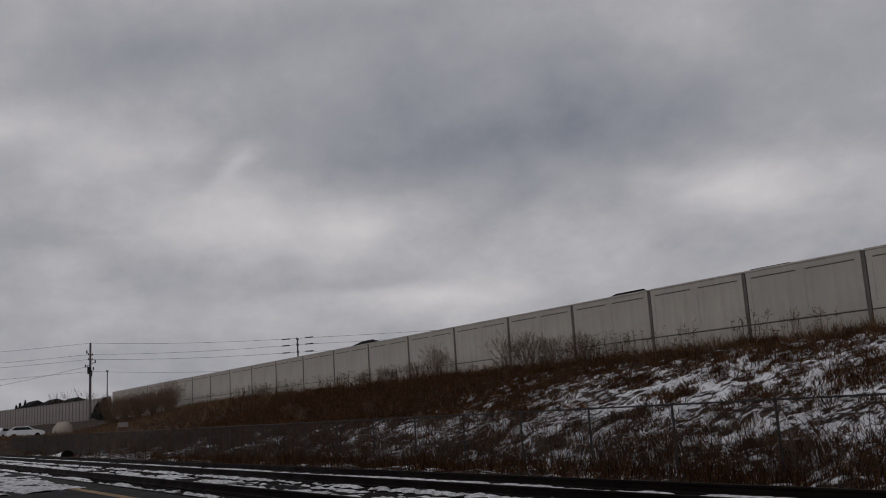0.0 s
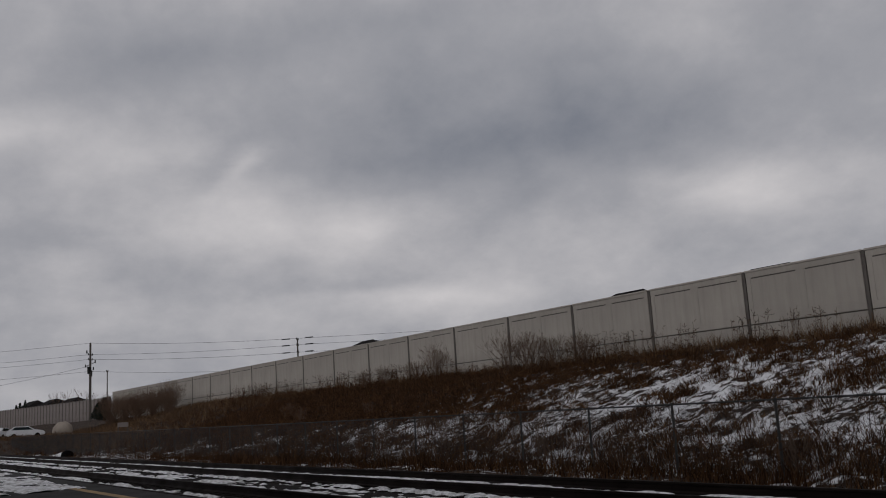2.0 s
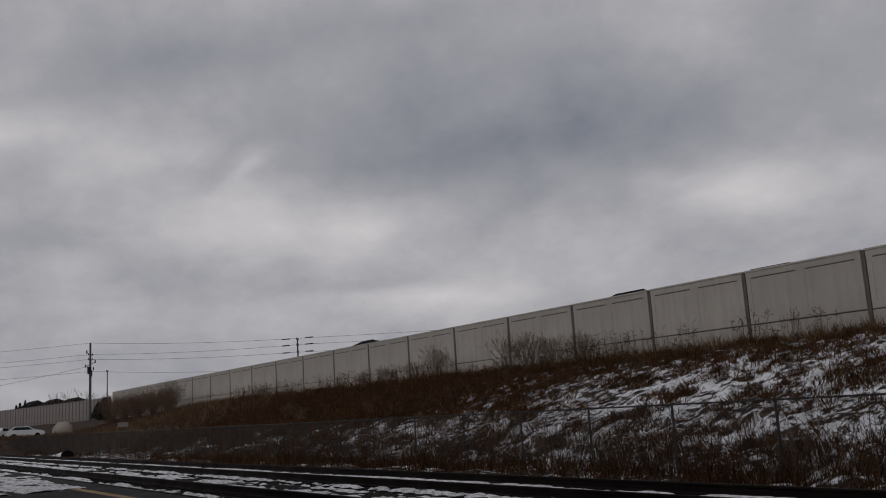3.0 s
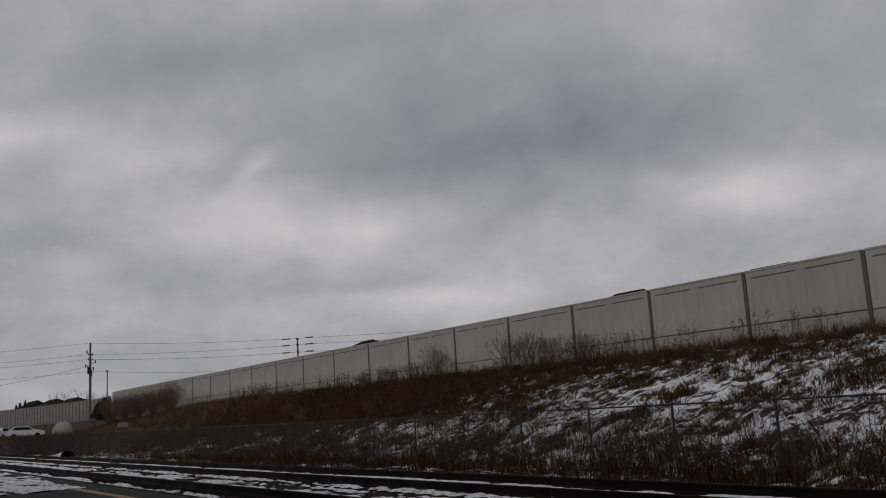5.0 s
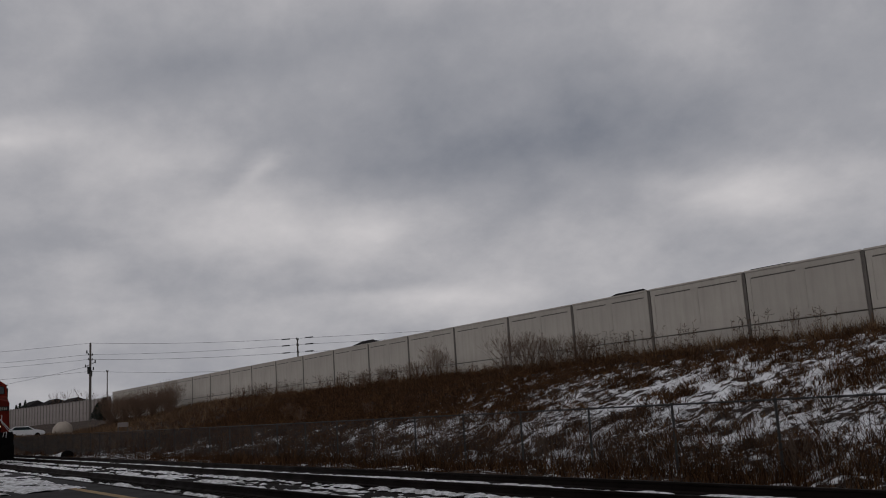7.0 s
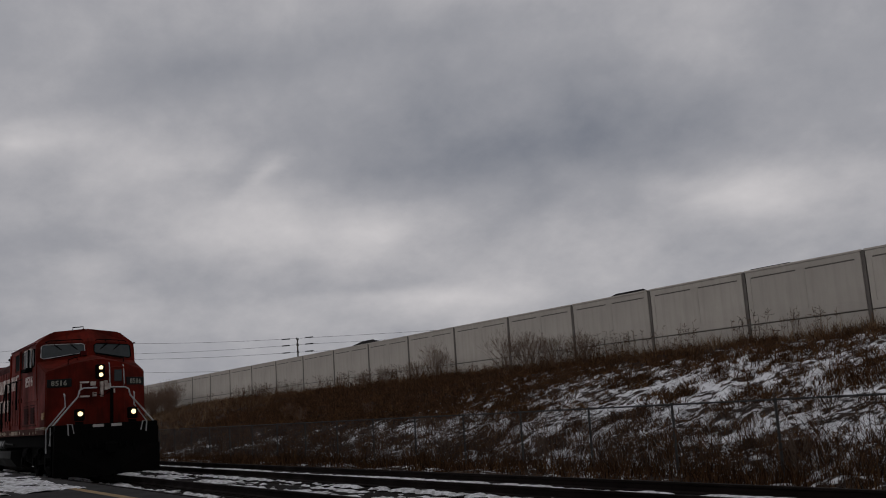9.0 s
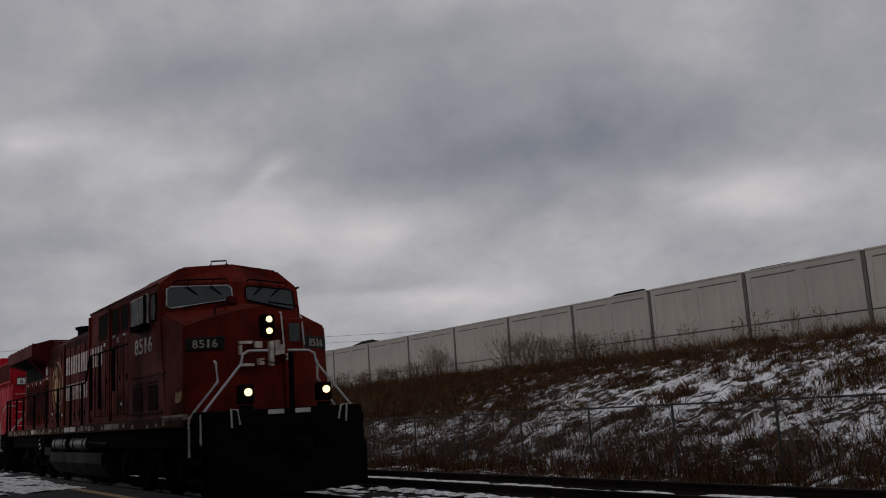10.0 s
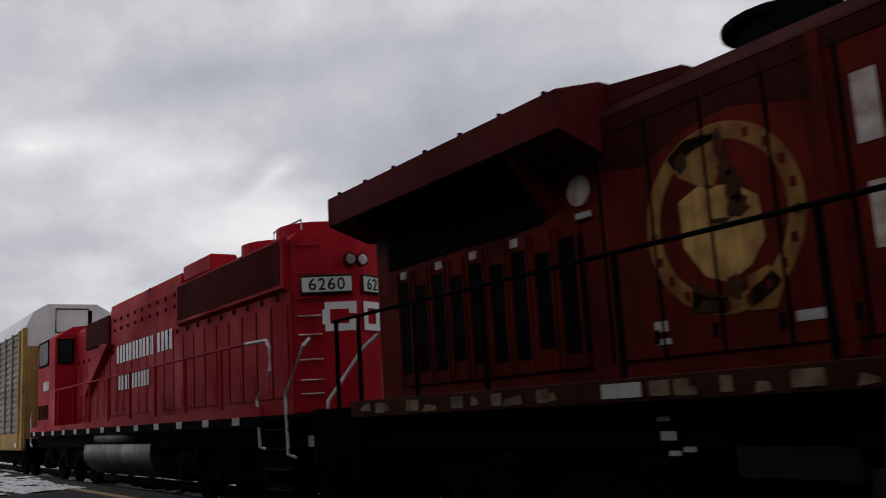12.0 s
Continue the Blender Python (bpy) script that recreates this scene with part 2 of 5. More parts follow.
# ---------------------------------------------------------------- sky: the cloud deck drifts over the place
def build_clouds():
    H, R, rings, seg = 420.0, 4600.0, 48, 96
    verts, faces = [(0, 0, H)], []
    for i in range(1, rings + 1):
        r = R * i / rings
        for k in range(seg):
            a = math.tau * k / seg
            verts.append((r * math.cos(a), r * math.sin(a), H * (1 - (r / R) ** 2) - (30 if i == rings else 0)))
    for k in range(seg):
        faces.append((0, 1 + k, 1 + (k + 1) % seg))
    for i in range(1, rings):
        for k in range(seg):
            a, b = 1 + (i - 1) * seg, 1 + i * seg
            faces.append((a + k, b + k, b + (k + 1) % seg, a + (k + 1) % seg))
    ob = raw("backdrop", verts, faces, M["cloud"], smooth=True)
    return tagged(ob, "low grey overcast cloud deck with brighter torn gaps", "sky", kind="structure")


# ---------------------------------------------------------------- ground
def ground_z(x, y):
    """Height of the natural ground: trackbed, ditch, embankment, upper terrace."""
    far = sstep(-95, -125, x)
    toe, top = lerp(17.4, 27.0, far), lerp(34.6, 38.0, far)
    crown = lerp(3.5, 3.2, far)
    n = noise.noise((x * 0.35, y * 0.35, 0.0)) * 0.16 + noise.noise((x * 1.1, y * 1.1, 3.0)) * 0.1 + noise.noise((x * 2.3, y * 2.3, 7.0)) * 0.13
    bed = -0.2
    ditch = lerp(-0.5, 1.0, far)
    z = bed + (ditch - bed) * sstep(12.6, lerp(14.2, 20.0, far), y)
    s = min(1.0, max(0.0, (y - toe) / (top - toe)))
    z += (crown - ditch) * (0.75 * s + 0.25 * sstep(0, 1, s))
    rough = sstep(13.0, 15.0, y) * (1 - sstep(60, 90, y))
    if y < 5.2:
        z = -0.22
    return z + n * rough


def build_ground():
    xs = [-4800, -2500, -1200, -700, -450] + list(np.arange(-330, -130, 6.0)) + list(np.arange(-130, -60, 1.2)) + list(np.arange(-60, 12, 0.2)) + [14, 20, 30, 60, 120, 300, 900, 2500, 4800]
    ys = [-4800, -2000, -600, -150, -40, -10, 0, 5.0, 5.19, 5.21, 8, 11, 12.6, 13, 13.4, 13.8] + list(np.arange(14.2, 36, 0.2)) + [36.5, 38, 39, 41, 45, 50, 60, 90, 150, 300, 700, 1500, 3000, 4800]
    verts = [(x, y, ground_z(x, y)) for y in ys for x in xs]
    w = len(xs)
    faces, slots = [], []
    for j in range(len(ys) - 1):
        for i in range(w - 1):
            faces.append((j * w + i, j * w + i + 1, (j + 1) * w + i + 1, (j + 1) * w + i))
            slots.append(1 if ys[j + 1] <= 13.5 and ys[j] > -5 else 0)
    ob = raw("ground", verts, faces, M["slope"], smooth=True)
    ob.data.materials.append(M["gravel"])
    for p, s in zip(ob.data.polygons, slots):
        p.material_index = s
    return tagged(ob, "snow-patched dead grass embankment rising from dark track ballast", "ground", kind="structure")


build_clouds_object = build_clouds()
build_ground()


def snow_sheet(name, x0, x1, y0, y1, bed, top, keep, seed, dx=0.12, dy=0.06, stretch=0.35, label=""):
    """Thin lumpy snow that sinks into the bed where noise falls below keep."""
    nx, ny = int((x1 - x0) / dx), max(3, int((y1 - y0) / dy))
    rise, index, verts, faces = {}, {}, [], []
    for i in range(nx + 1):
        for j in range(ny + 1):
            x, y = x0 + (x1 - x0) * i / nx, y0 + (y1 - y0) * j / ny
            edge = 0.45 * abs(2 * j / ny - 1) ** 4
            v = 0.5 + 0.4 * noise.noise((x * stretch, y * 1.7, seed)) + 0.35 * noise.noise((x * 1.9, y * 4, seed + 5)) + 0.25 * noise.noise((x * 5, y * 8, seed + 9)) - edge
            rise[i, j] = max(-0.03, min(top, (v - keep) * 0.3)) + 0.012 * noise.noise((x * 6, y * 6, seed))

    def vert(i, j):
        if (i, j) not in index:
            index[i, j] = len(verts)
            verts.append((x0 + (x1 - x0) * i / nx, y0 + (y1 - y0) * j / ny, bed + rise[i, j]))
        return index[i, j]
    for i in range(nx):
        for j in range(ny):
            ring = ((i, j), (i + 1, j), (i + 1, j + 1), (i, j + 1))
            if max(rise[q] for q in ring) > -0.01:
                faces.append(tuple(vert(*q) for q in ring))
    return tagged(raw(name, verts, faces, M["snow"], smooth=True), label, "snow", kind="stuff")


RAIL = [(-0.07, -0.18), (0.07, -0.18), (0.07, -0.165), (0.012, -0.14), (0.012, -0.045), (0.036, -0.035), (0.036, -0.006), (0.028, 0.0),
        (-0.028, 0.0), (-0.036, -0.006), (-0.036, -0.035), (-0.012, -0.045), (-0.012, -0.14), (-0.07, -0.165)]


def build_track(y, label):
    track = thing("railway_track", label, "railway track", pose(0, y, 0), "parallel tracks")
    for s in (-1, 1):
        part("rail", prism(bmesh.new(), [(s * 0.753 + a, b) for a, b in RAIL], "x", -700, 90), M["rail"], track)
    verts, faces = [], []
    rng = random.Random(int(y))
    for k in range(-170, 40):
        x = k * 0.55 + rng.uniform(-0.04, 0.04)
        i = len(verts)
        for dz in (-0.3, -0.185):
            verts += [(x - 0.11, -1.3, dz), (x + 0.11, -1.3, dz), (x + 0.11, 1.3, dz), (x - 0.11, 1.3, dz)]
        faces += [(i + 4, i + 5, i + 6, i + 7), (i, i + 1, i + 5, i + 4), (i + 1, i + 2, i + 6, i + 5), (i + 2, i + 3, i + 7, i + 6), (i + 3, i, i + 4, i + 7)]
    tagged(raw("tie_bed", verts, faces, M["tie"], track), kind="stuff")
    return track


build_track(TRACK_Y, "rusty railway track with snow between dark rails")
build_track(TRACK2_Y, "second railway track on dark ballast beside the embankment")
snow_sheet("track_snow", -110, 10, 10.98, 11.54, -0.2, 0.07, 0.26, 1, label="broken white snow strip along the far rail")
snow_sheet("track_snow", -110, 10, 9.7, 10.12, -0.2, 0.06, 0.43, 2, label="broken snow strip beside the near rail of the second track")
snow_sheet("track_snow", -110, 10, 8.1, 9.7, -0.2, 0.045, 0.51, 3, label="torn snow lying on ballast between the tracks")
snow_sheet("track_snow", -110, 10, 6.4, 7.5, -0.2, 0.05, 0.47, 4, label="torn snow lying between the rails")
snow_sheet("track_snow", -110, 10, 5.25, 6.0, -0.2, 0.04, 0.57, 6, label="thin snow beside the platform edge")


def build_platform():
    p = thing("platform", "low dark asphalt platform with worn yellow edge line", "platform", kind="structure")
    part("slab", bm_box(-60, 90, -40, 5.2, -0.2, 0.2), M["asphalt"], p)
    part("edge_line", bm_box(-22.6, 90, 4.42, 4.6, 0.2, 0.204), M["yellow"], p, "worn yellow painted line")
    return p


build_platform()
snow_sheet("platform_snow", -60, -21.0, 1.0, 5.1, 0.2, 0.03, 0.4, 9, dx=0.12, dy=0.08, stretch=0.6, label="trodden snow on the platform end")


# ---------------------------------------------------------------- noise wall
def build_wall():
    wall = thing("wall_north", "beige precast concrete noise wall with dark joints", "noise wall", kind="structure")
    W = 6.0
    x_first = -21.35

    def rect(bm, x0, x1, z0, z1, y0, y1, bv=0.0):
        box(bm, x0, x1, y0, y1, z0, z1, bevel=bv)
    # one bay of panels: two raised fields in a frame over a plain plinth
    bm = bmesh.new()
    # frame bars proud of two sunk fields
    rect(bm, 0.11, W - 0.11, WALL_SEAM + 0.02, WALL_TOP, -0.04, 0.14)
    rect(bm, 0.11, W - 0.11, WALL_TOP - 0.24, WALL_TOP, -0.06, 0.03)
    rect(bm, 0.11, W - 0.11, WALL_SEAM + 0.02, WALL_SEAM + 0.36, -0.06, 0.03, 0.012)
    for a, b in ((0.11, 0.36), (2.8, 3.2), (5.64, W - 0.11)):
        rect(bm, a, b, WALL_SEAM + 0.3, WALL_TOP - 0.2, -0.058, 0.03, 0.012)
    upper = mesh_of(bm, "panel")
    upper.materials.append(M["concrete"])
    bm = bmesh.new()
    rect(bm, 0.11, W - 0.11, 2.9, WALL_SEAM - 0.03, -0.045, 0.12)
    lower = mesh_of(bm, "plinth_panel")
    lower.materials.append(M["concrete"])
    bm = bmesh.new()
    rect(bm, 0.07, W - 0.07, WALL_TOP + 0.005, WALL_TOP + 0.1, -0.09, 0.16, 0.015)
    cap = mesh_of(bm, "cap")
    cap.materials.append(M["concrete"])
    # Dark strips below the top lip: its shadow line, drawn as thin boxes.
    bm = bmesh.new()
    for a, b in ((0.4, 2.76), (3.24, 5.6)):
        rect(bm, a, b, WALL_TOP - 0.3, WALL_TOP - 0.245, -0.046, -0.03)
    reveal = mesh_of(bm, "reveal")
    reveal.materials.append(M["post"])
    post = mesh_of(bm_box(-0.075, 0.075, -0.07, 0.2, 2.8, WALL_TOP + 0.06, bevel=0.01), "post")
    post.materials.append(M["post"])
    groove = mesh_of(bm_box(0.11, W - 0.11, 0.0, 0.1, WALL_SEAM - 0.05, WALL_SEAM + 0.04), "joint")
    groove.materials.append(M["post"])
    for k in range(-8, 20):
        x = x_first - W * k
        for name, me in (("panel", upper), ("plinth_panel", lower), ("cap", cap), ("joint", groove), ("reveal", reveal)):
            o = new(name, me)
            o.parent = wall
            o.location = (x - W, WALL_Y, 0)
        o = new("post", post)
        o.parent = wall
        o.location = (x, WALL_Y, 0)
    return wall


build_wall()

# ---------------------------------------------------------------- the train
M["oxide"] = worn("faded_dark_red_paint", (0.138, 0.0135, 0.0075), (0.03, 0.0085, 0.0055), 0.7, 1.1, 0.95, spec=0.04)
M["oxide_roof"] = worn("sooty_red_roof_paint", (0.1, 0.009, 0.009), (0.035, 0.006, 0.006), 0.7, 0.8, 0.8, spec=0.05)
M["red"] = worn("fresh_red_paint", (0.4, 0.012, 0.022), (0.17, 0.007, 0.01), 0.6, 0.9, 0.75, spec=0.04)
M["red_grille"] = worn("dark_red_screen", (0.06, 0.006, 0.004), (0.03, 0.005, 0.004), 0.9, spec=0.04)
M["black"] = worn("grimy_black_underframe", (0.004, 0.004, 0.004), (0.008, 0.007, 0.006), 1.0, 1.5, spec=0.015)
# Flat black for openings, and for the shade under the radiator overhang.
M["void"] = worn("flat_black_fill", (0.003, 0.003, 0.003), (0.005, 0.004, 0.004), 0.95, spec=0.05)
M["soot"] = worn("sooty_red_paint", (0.05, 0.008, 0.006), (0.015, 0.006, 0.005), 0.8, 1.5, 0.8, spec=0.05)
M["dark_panel"] = worn("dark_louvre_panel", (0.03, 0.006, 0.005), (0.015, 0.004, 0.003), 0.9, spec=0.05)
M["dark_tank"] = worn("grimy_dark_tank", (0.02, 0.02, 0.018), (0.008, 0.008, 0.007), 0.8, 1.1, 0.7, spec=0.08)
M["tank"] = worn("dusty_grey_tank", (0.022, 0.022, 0.02), (0.007, 0.007, 0.006), 0.45, 1.1, 0.8)
M["white"] = worn("dirty_white_paint", (0.55, 0.53, 0.5), (0.25, 0.2, 0.17), 0.6, 3.0, 0.6, streak=False)
M["faded_white"] = worn("faded_white_paint", (0.66, 0.6, 0.53), (0.15, 0.03, 0.02), 0.6, 4.0, 0.8)
M["bar_white"] = worn("pale_handrail_paint", (0.5, 0.5, 0.5), (0.2, 0.19, 0.18), 0.5, 4.0, 0.5)
M["sill"] = worn("dirty_red_sill", (0.055, 0.017, 0.009), (0.02, 0.009, 0.006), 0.85, 2.0, 0.8, spec=0.06)
M["tape"] = worn("yellowed_reflective_tape", (0.24, 0.18, 0.11), (0.06, 0.035, 0.02), 0.6, 5.0, 0.95, streak=False)
M["gold"] = worn("faded_gold_emblem", (0.31, 0.17, 0.035), (0.11, 0.014, 0.008), 0.6, 2.6, 1.0)
M["tan"] = worn("faded_tan_emblem", (0.6, 0.36, 0.11), (0.16, 0.06, 0.02), 0.6, 3.0, 0.95)
M["chip"] = worn("worn_off_dark_paint", (0.03, 0.02, 0.012), (0.09, 0.03, 0.012), 0.8, 6.0, 1.0, spec=0.05)
M["board"] = worn("black_number_board", (0.006, 0.006, 0.006), (0.01, 0.01, 0.01), 0.6, streak=False)
M["digit"] = worn("dim_digit", (0.34, 0.33, 0.28), (0.2, 0.19, 0.16), 0.6, streak=False)
M["pale_board"] = worn("pale_number_board", (0.62, 0.64, 0.6), (0.4, 0.42, 0.4), 0.5, streak=False)
M["lamp"] = glowing("lit_headlight", (1.0, 0.74, 0.38), 1.9)
M["lens"] = worn("unlit_lens", (0.55, 0.55, 0.55), (0.35, 0.35, 0.35), 0.1, metal=0.8, streak=False)
M["fresh_white"] = worn("clean_white_paint", (0.78, 0.77, 0.75), (0.5, 0.45, 0.42), 0.5, 3.0, 0.3, streak=False)
M["rack_yellow"] = worn("autorack_yellow", (0.3, 0.18, 0.05), (0.14, 0.085, 0.035), 0.8, 1.5, 0.7)
M["rack_grey"] = worn("corrugated_zinc_panel", (0.2, 0.185, 0.15), (0.1, 0.08, 0.055), 0.7, 1.5, 0.6)
M["rack_white"] = worn("dull_white_end_panel", (0.6, 0.6, 0.6), (0.38, 0.37, 0.35), 0.7, 1.0, 0.5)


def glass_material():
    m = Tree("cab_glass")
    m.bsdf.inputs["IOR"].default_value = 1.5
    c = m.mix(m.noise(2.5, 3), (0.008, 0.012, 0.013), (0.03, 0.042, 0.044))
    return m.done(c, 0.1, 0.0, 0.32)


M["glass"] = glass_material()
M["side_glass"] = worn("dusty_dark_side_glass", (0.012, 0.014, 0.014), (0.03, 0.03, 0.028), 0.45, 2.0, 0.5, spec=0.06)


def disc(bm, c, r, depth, axis, n=20, flip=1):
    """A short round plug from c along the axis."""
    d = {"x": Vector((1, 0, 0)), "y": Vector((0, 1, 0)), "z": Vector((0, 0, 1))}[axis] * depth * flip
    return tube(bm, [Vector(c), Vector(c) + d], r, n)


def lettering(text, name, material, parent, m, height, width):
    """A row of raised digits, each a mesh of its own."""
    cell = width / len(text)
    for k, ch in enumerate(text):
        digit(ch, name, material, parent, m @ pose((k - (len(text) - 1) / 2) * cell, 0, 0), height, cell * (0.36 if ch == "1" else 0.8))


def digit(text, name, material, parent, m, height, width):
    """One digit in the built-in font, cast into a plain mesh."""
    cu = bpy.data.curves.new("tmp", "FONT")
    cu.body, cu.size, cu.extrude, cu.align_x, cu.align_y, cu.offset = text, 1.0, 0.004, "CENTER", "CENTER", 0.012
    tmp = new("tmp", cu)
    dg = bpy.context.evaluated_depsgraph_get()
    me = bpy.data.meshes.new_from_object(tmp.evaluated_get(dg))
    bpy.data.objects.remove(tmp)
    bpy.data.curves.remove(cu)
    co = np.array([v.co[:] for v in me.vertices])
    lo, hi = co.min(0), co.max(0)
    ky = height / (hi[1] - lo[1])
    kx = width / (hi[0] - lo[0])
    for v in me.vertices:
        v.co = ((v.co.x - (lo[0] + hi[0]) / 2) * kx, (v.co.y - (lo[1] + hi[1]) / 2) * ky, v.co.z)
    me.name = name
    me.materials.append(material)
    ob = new(name, me)
    ob.parent = parent
    ob.matrix_basis = m
    return ob


def plain_bars(name, spans, y, z0, z1, material, parent, lean=0.0):
    """A painted name drawn as plain upright bars, two for each character cell."""
    for a, b in spans:
        bm = bmesh.new()
        w = b - a
        for s, e in ((0.0, 0.36), (0.6, 0.97)):
            p = [(a + w * s, z0), (a + w * e, z0), (a + w * e + lean, z1), (a + w * s + lean, z1)]
            prism(bm, p, "y", y, y + 0.004)
        part(name, bm, material, parent)


WHEELSETS = []


def build_truck(loco, x, axles, wheel_r, length, half=1.12):
    """A bogie: side frames with pedestals, bolster, and wheelsets that turn."""
    bm = bmesh.new()
    for s in (-1, 1):
        y = s * half
        prism(bm, [(x - length / 2, 0.78), (x - length / 2 + 0.3, 0.95), (x + length / 2 - 0.3, 0.95), (x + length / 2, 0.78), (x + length / 2, 0.6),
                   (x + length / 2 - 0.5, 0.55), (x + 0.5, 0.42), (x - 0.5, 0.42), (x - length / 2 + 0.5, 0.55), (x - length / 2, 0.6)], "y", y - 0.08, y + 0.08)
        for a in axles:
            box(bm, x + a - 0.2, x + a + 0.2, y - 0.13, y + 0.13, 0.36, 0.74, 0.03)
            disc(bm, (x + a, y + s * 0.13, wheel_r), 0.13, 0.06, "y", 14, s)
        for a, b in zip(axles, axles[1:]):
            xm = x + (a + b) / 2
            for k in (-0.16, 0.16):
                disc(bm, (xm + k, y + s * 0.02, 0.5), 0.1, 0.4, "z", 12)
            tube(bm, [(xm - 0.45, y + s * 0.16, 0.9), (xm, y + s * 0.16, 0.62), (xm + 0.45, y + s * 0.16, 0.9)], 0.035, 6)
            disc(bm, (xm - 0.25, y + s * 0.12, 0.86), 0.1, 0.3, "x", 12)
    box(bm, x - 0.45, x + 0.45, -half, half, 0.55, 1.0, 0.03)
    for e in (-1, 1):
        box(bm, x + e * (length / 2 - 0.1) - 0.08, x + e * (length / 2 - 0.1) + 0.08, -half, half, 0.6, 0.85)
    truck = part("truck", bm, M["black"], loco, "grimy black bogie")
    for a in axles:
        b = bmesh.new()
        disc(b, (0, -1.0, 0), 0.09, 2.0, "y", 12)
        for s in (-1, 1):
            disc(b, (0, s * 0.69, 0), wheel_r, 0.13, "y", 28, s)
            disc(b, (0, s * 0.67, 0), wheel_r + 0.025, 0.03, "y", 28, s)
            for k in range(6):
                an = k * math.tau / 6
                disc(b, (0.3 * math.cos(an), s * 0.82, 0.3 * math.sin(an)), 0.05, 0.012, "y", 8, s)
        w = part("wheelset", b, M["black"], truck, "steel wheels on an axle")
        WHEELSETS.append((w, x + a, wheel_r))
    return truck


def stanchion_rail(loco, pts, posts, z_foot, y, material, r=0.022):
    part("handrail", bm_tube([(a, y, b) for a, b in pts], r, 8), material, loco)
    for x, top in posts:
        part("stanchion", bm_tube([(x, y, z_foot), (x, y, top)], 0.032, 6), material, loco)


def ac_locomotive():
    """The leading unit: wide nose, full-width cab, long hood with winged radiator. x = 0 at the front platform edge."""
    L = thing("locomotive", "weathered dark red diesel freight locomotive with lit headlights", "locomotive")
    red, roof = M["oxide"], M["oxide_roof"]
    # underframe
    part("frame", bm_box(-20.5, -0.1, -1.35, 1.35, 0.98, 1.36, bevel=0.02), M["black"], L)
    part("deck", bm_box(-20.55, -0.02, -1.5, 1.5, 1.36, 1.42), M["black"], L)
    for s in (-1, 1):
        part("side_sill", bm_box(-20.55, -1.2, s * 1.5 - 0.03, s * 1.5 + 0.03, 1.36, 1.56, bevel=0.008), M["sill"], L, "dirty faded red side sill")
        for k, (a, b) in enumerate(((-19.9, -19.7), (-19.2, -18.95), (-18.3, -18.1), (-17.6, -17.45), (-16.9, -16.75), (-16.05, -15.6), (-15.5, -15.3), (-15.25, -15.1), (-14.8, -14.7),
                                    (-14.2, -13.95), (-13.3, -13.1), (-12.1, -11.95), (-11.2, -10.6), (-10.5, -9.9), (-9.3, -9.0), (-8.5, -8.25), (-6.9, -6.1), (-6.05, -5.6))):
            part("reflector", bm_box(a, b, s * 1.537 - 0.004, s * 1.537 + 0.004, 1.4, 1.52), M["white"] if k in (5, 12, 13) else M["tape"], L)
    # cab
    prof = [(-1.5, 1.45), (1.5, 1.45), (1.52, 3.4), (1.5, 4.2), (1.03, 4.56), (0.0, 4.67), (-1.03, 4.56), (-1.5, 4.2), (-1.52, 3.4)]
    # the front is peaked in plan and leans back
    def front(y, z):
        return -2.67 + 0.296 * (1.39 - abs(y)) - 0.16 * (z - 3.92)
    bm = bmesh.new()
    ring = prof[:1] + [(0.0, 1.45)] + prof[1:]
    rear = [bm.verts.new((-4.9, y, z)) for y, z in ring]
    fore = [bm.verts.new((front(y, z), y, z)) for y, z in ring]
    bm.faces.new(rear)
    brow = bm.verts.new((front(0.0, 4.22), 0.0, 4.22))
    for i in (5, 6, 7):
        fore[i].co.x = -2.76
    bm.faces.new([fore[i] for i in (1, 2, 3, 4)] + [brow])
    bm.faces.new([brow] + [fore[i] for i in (8, 9, 0, 1)])
    bm.faces.new([brow] + [fore[i] for i in (4, 5, 6)])
    bm.faces.new([brow] + [fore[i] for i in (6, 7, 8)])
    for i in range(len(ring)):
        k = (i + 1) % len(ring)
        bm.faces.new((rear[i], rear[k], fore[k], fore[i]))
    bmesh.ops.bevel(bm, geom=[e for e in bm.edges if abs(e.verts[0].co.x - e.verts[1].co.x) > 1], offset=0.05, segments=2, affect="EDGES")
    cab = part("cab", bm, red, L)
    # nose: swept corners, peaked front
    bm = bmesh.new()
    lo = [(-2.75, -1.51), (-1.32, -1.48), (-0.76, -0.7), (-0.76, 0.7), (-1.32, 1.48), (-2.75, 1.51)]
    tz = [3.64, 3.2, 3.46, 3.46, 3.2, 3.64]
    back = [0, -0.05, -0.22, -0.22, -0.05, 0]
    vb = [bm.verts.new((x, y, 1.42)) for x, y in lo]
    vt = [bm.verts.new((x + b, y * (0.985), z)) for (x, y), z, b in zip(lo, tz, back)]
    mid = bm.verts.new((-2.75, 0, 3.88))
    ridge = bm.verts.new((-0.97, 0, 3.56))
    for i in range(5):
        if i == 2:
            bm.faces.new((vb[2], vb[3], vt[3], ridge, vt[2]))
        else:
            bm.faces.new((vb[i], vb[i + 1], vt[i + 1], vt[i]))
    bm.faces.new((vt[0], vt[1], vt[2], ridge, mid))
    bm.faces.new((vt[5], mid, ridge, vt[3], vt[4]))
    bm.faces.new((vb[0], vt[0], mid, vt[5], vb[5]))
    bm.faces.new(vb[::-1])
    bmesh.ops.bevel(bm, geom=list(bm.edges), offset=0.035, segments=2, affect="EDGES")
    part("nose", bm, red, L)
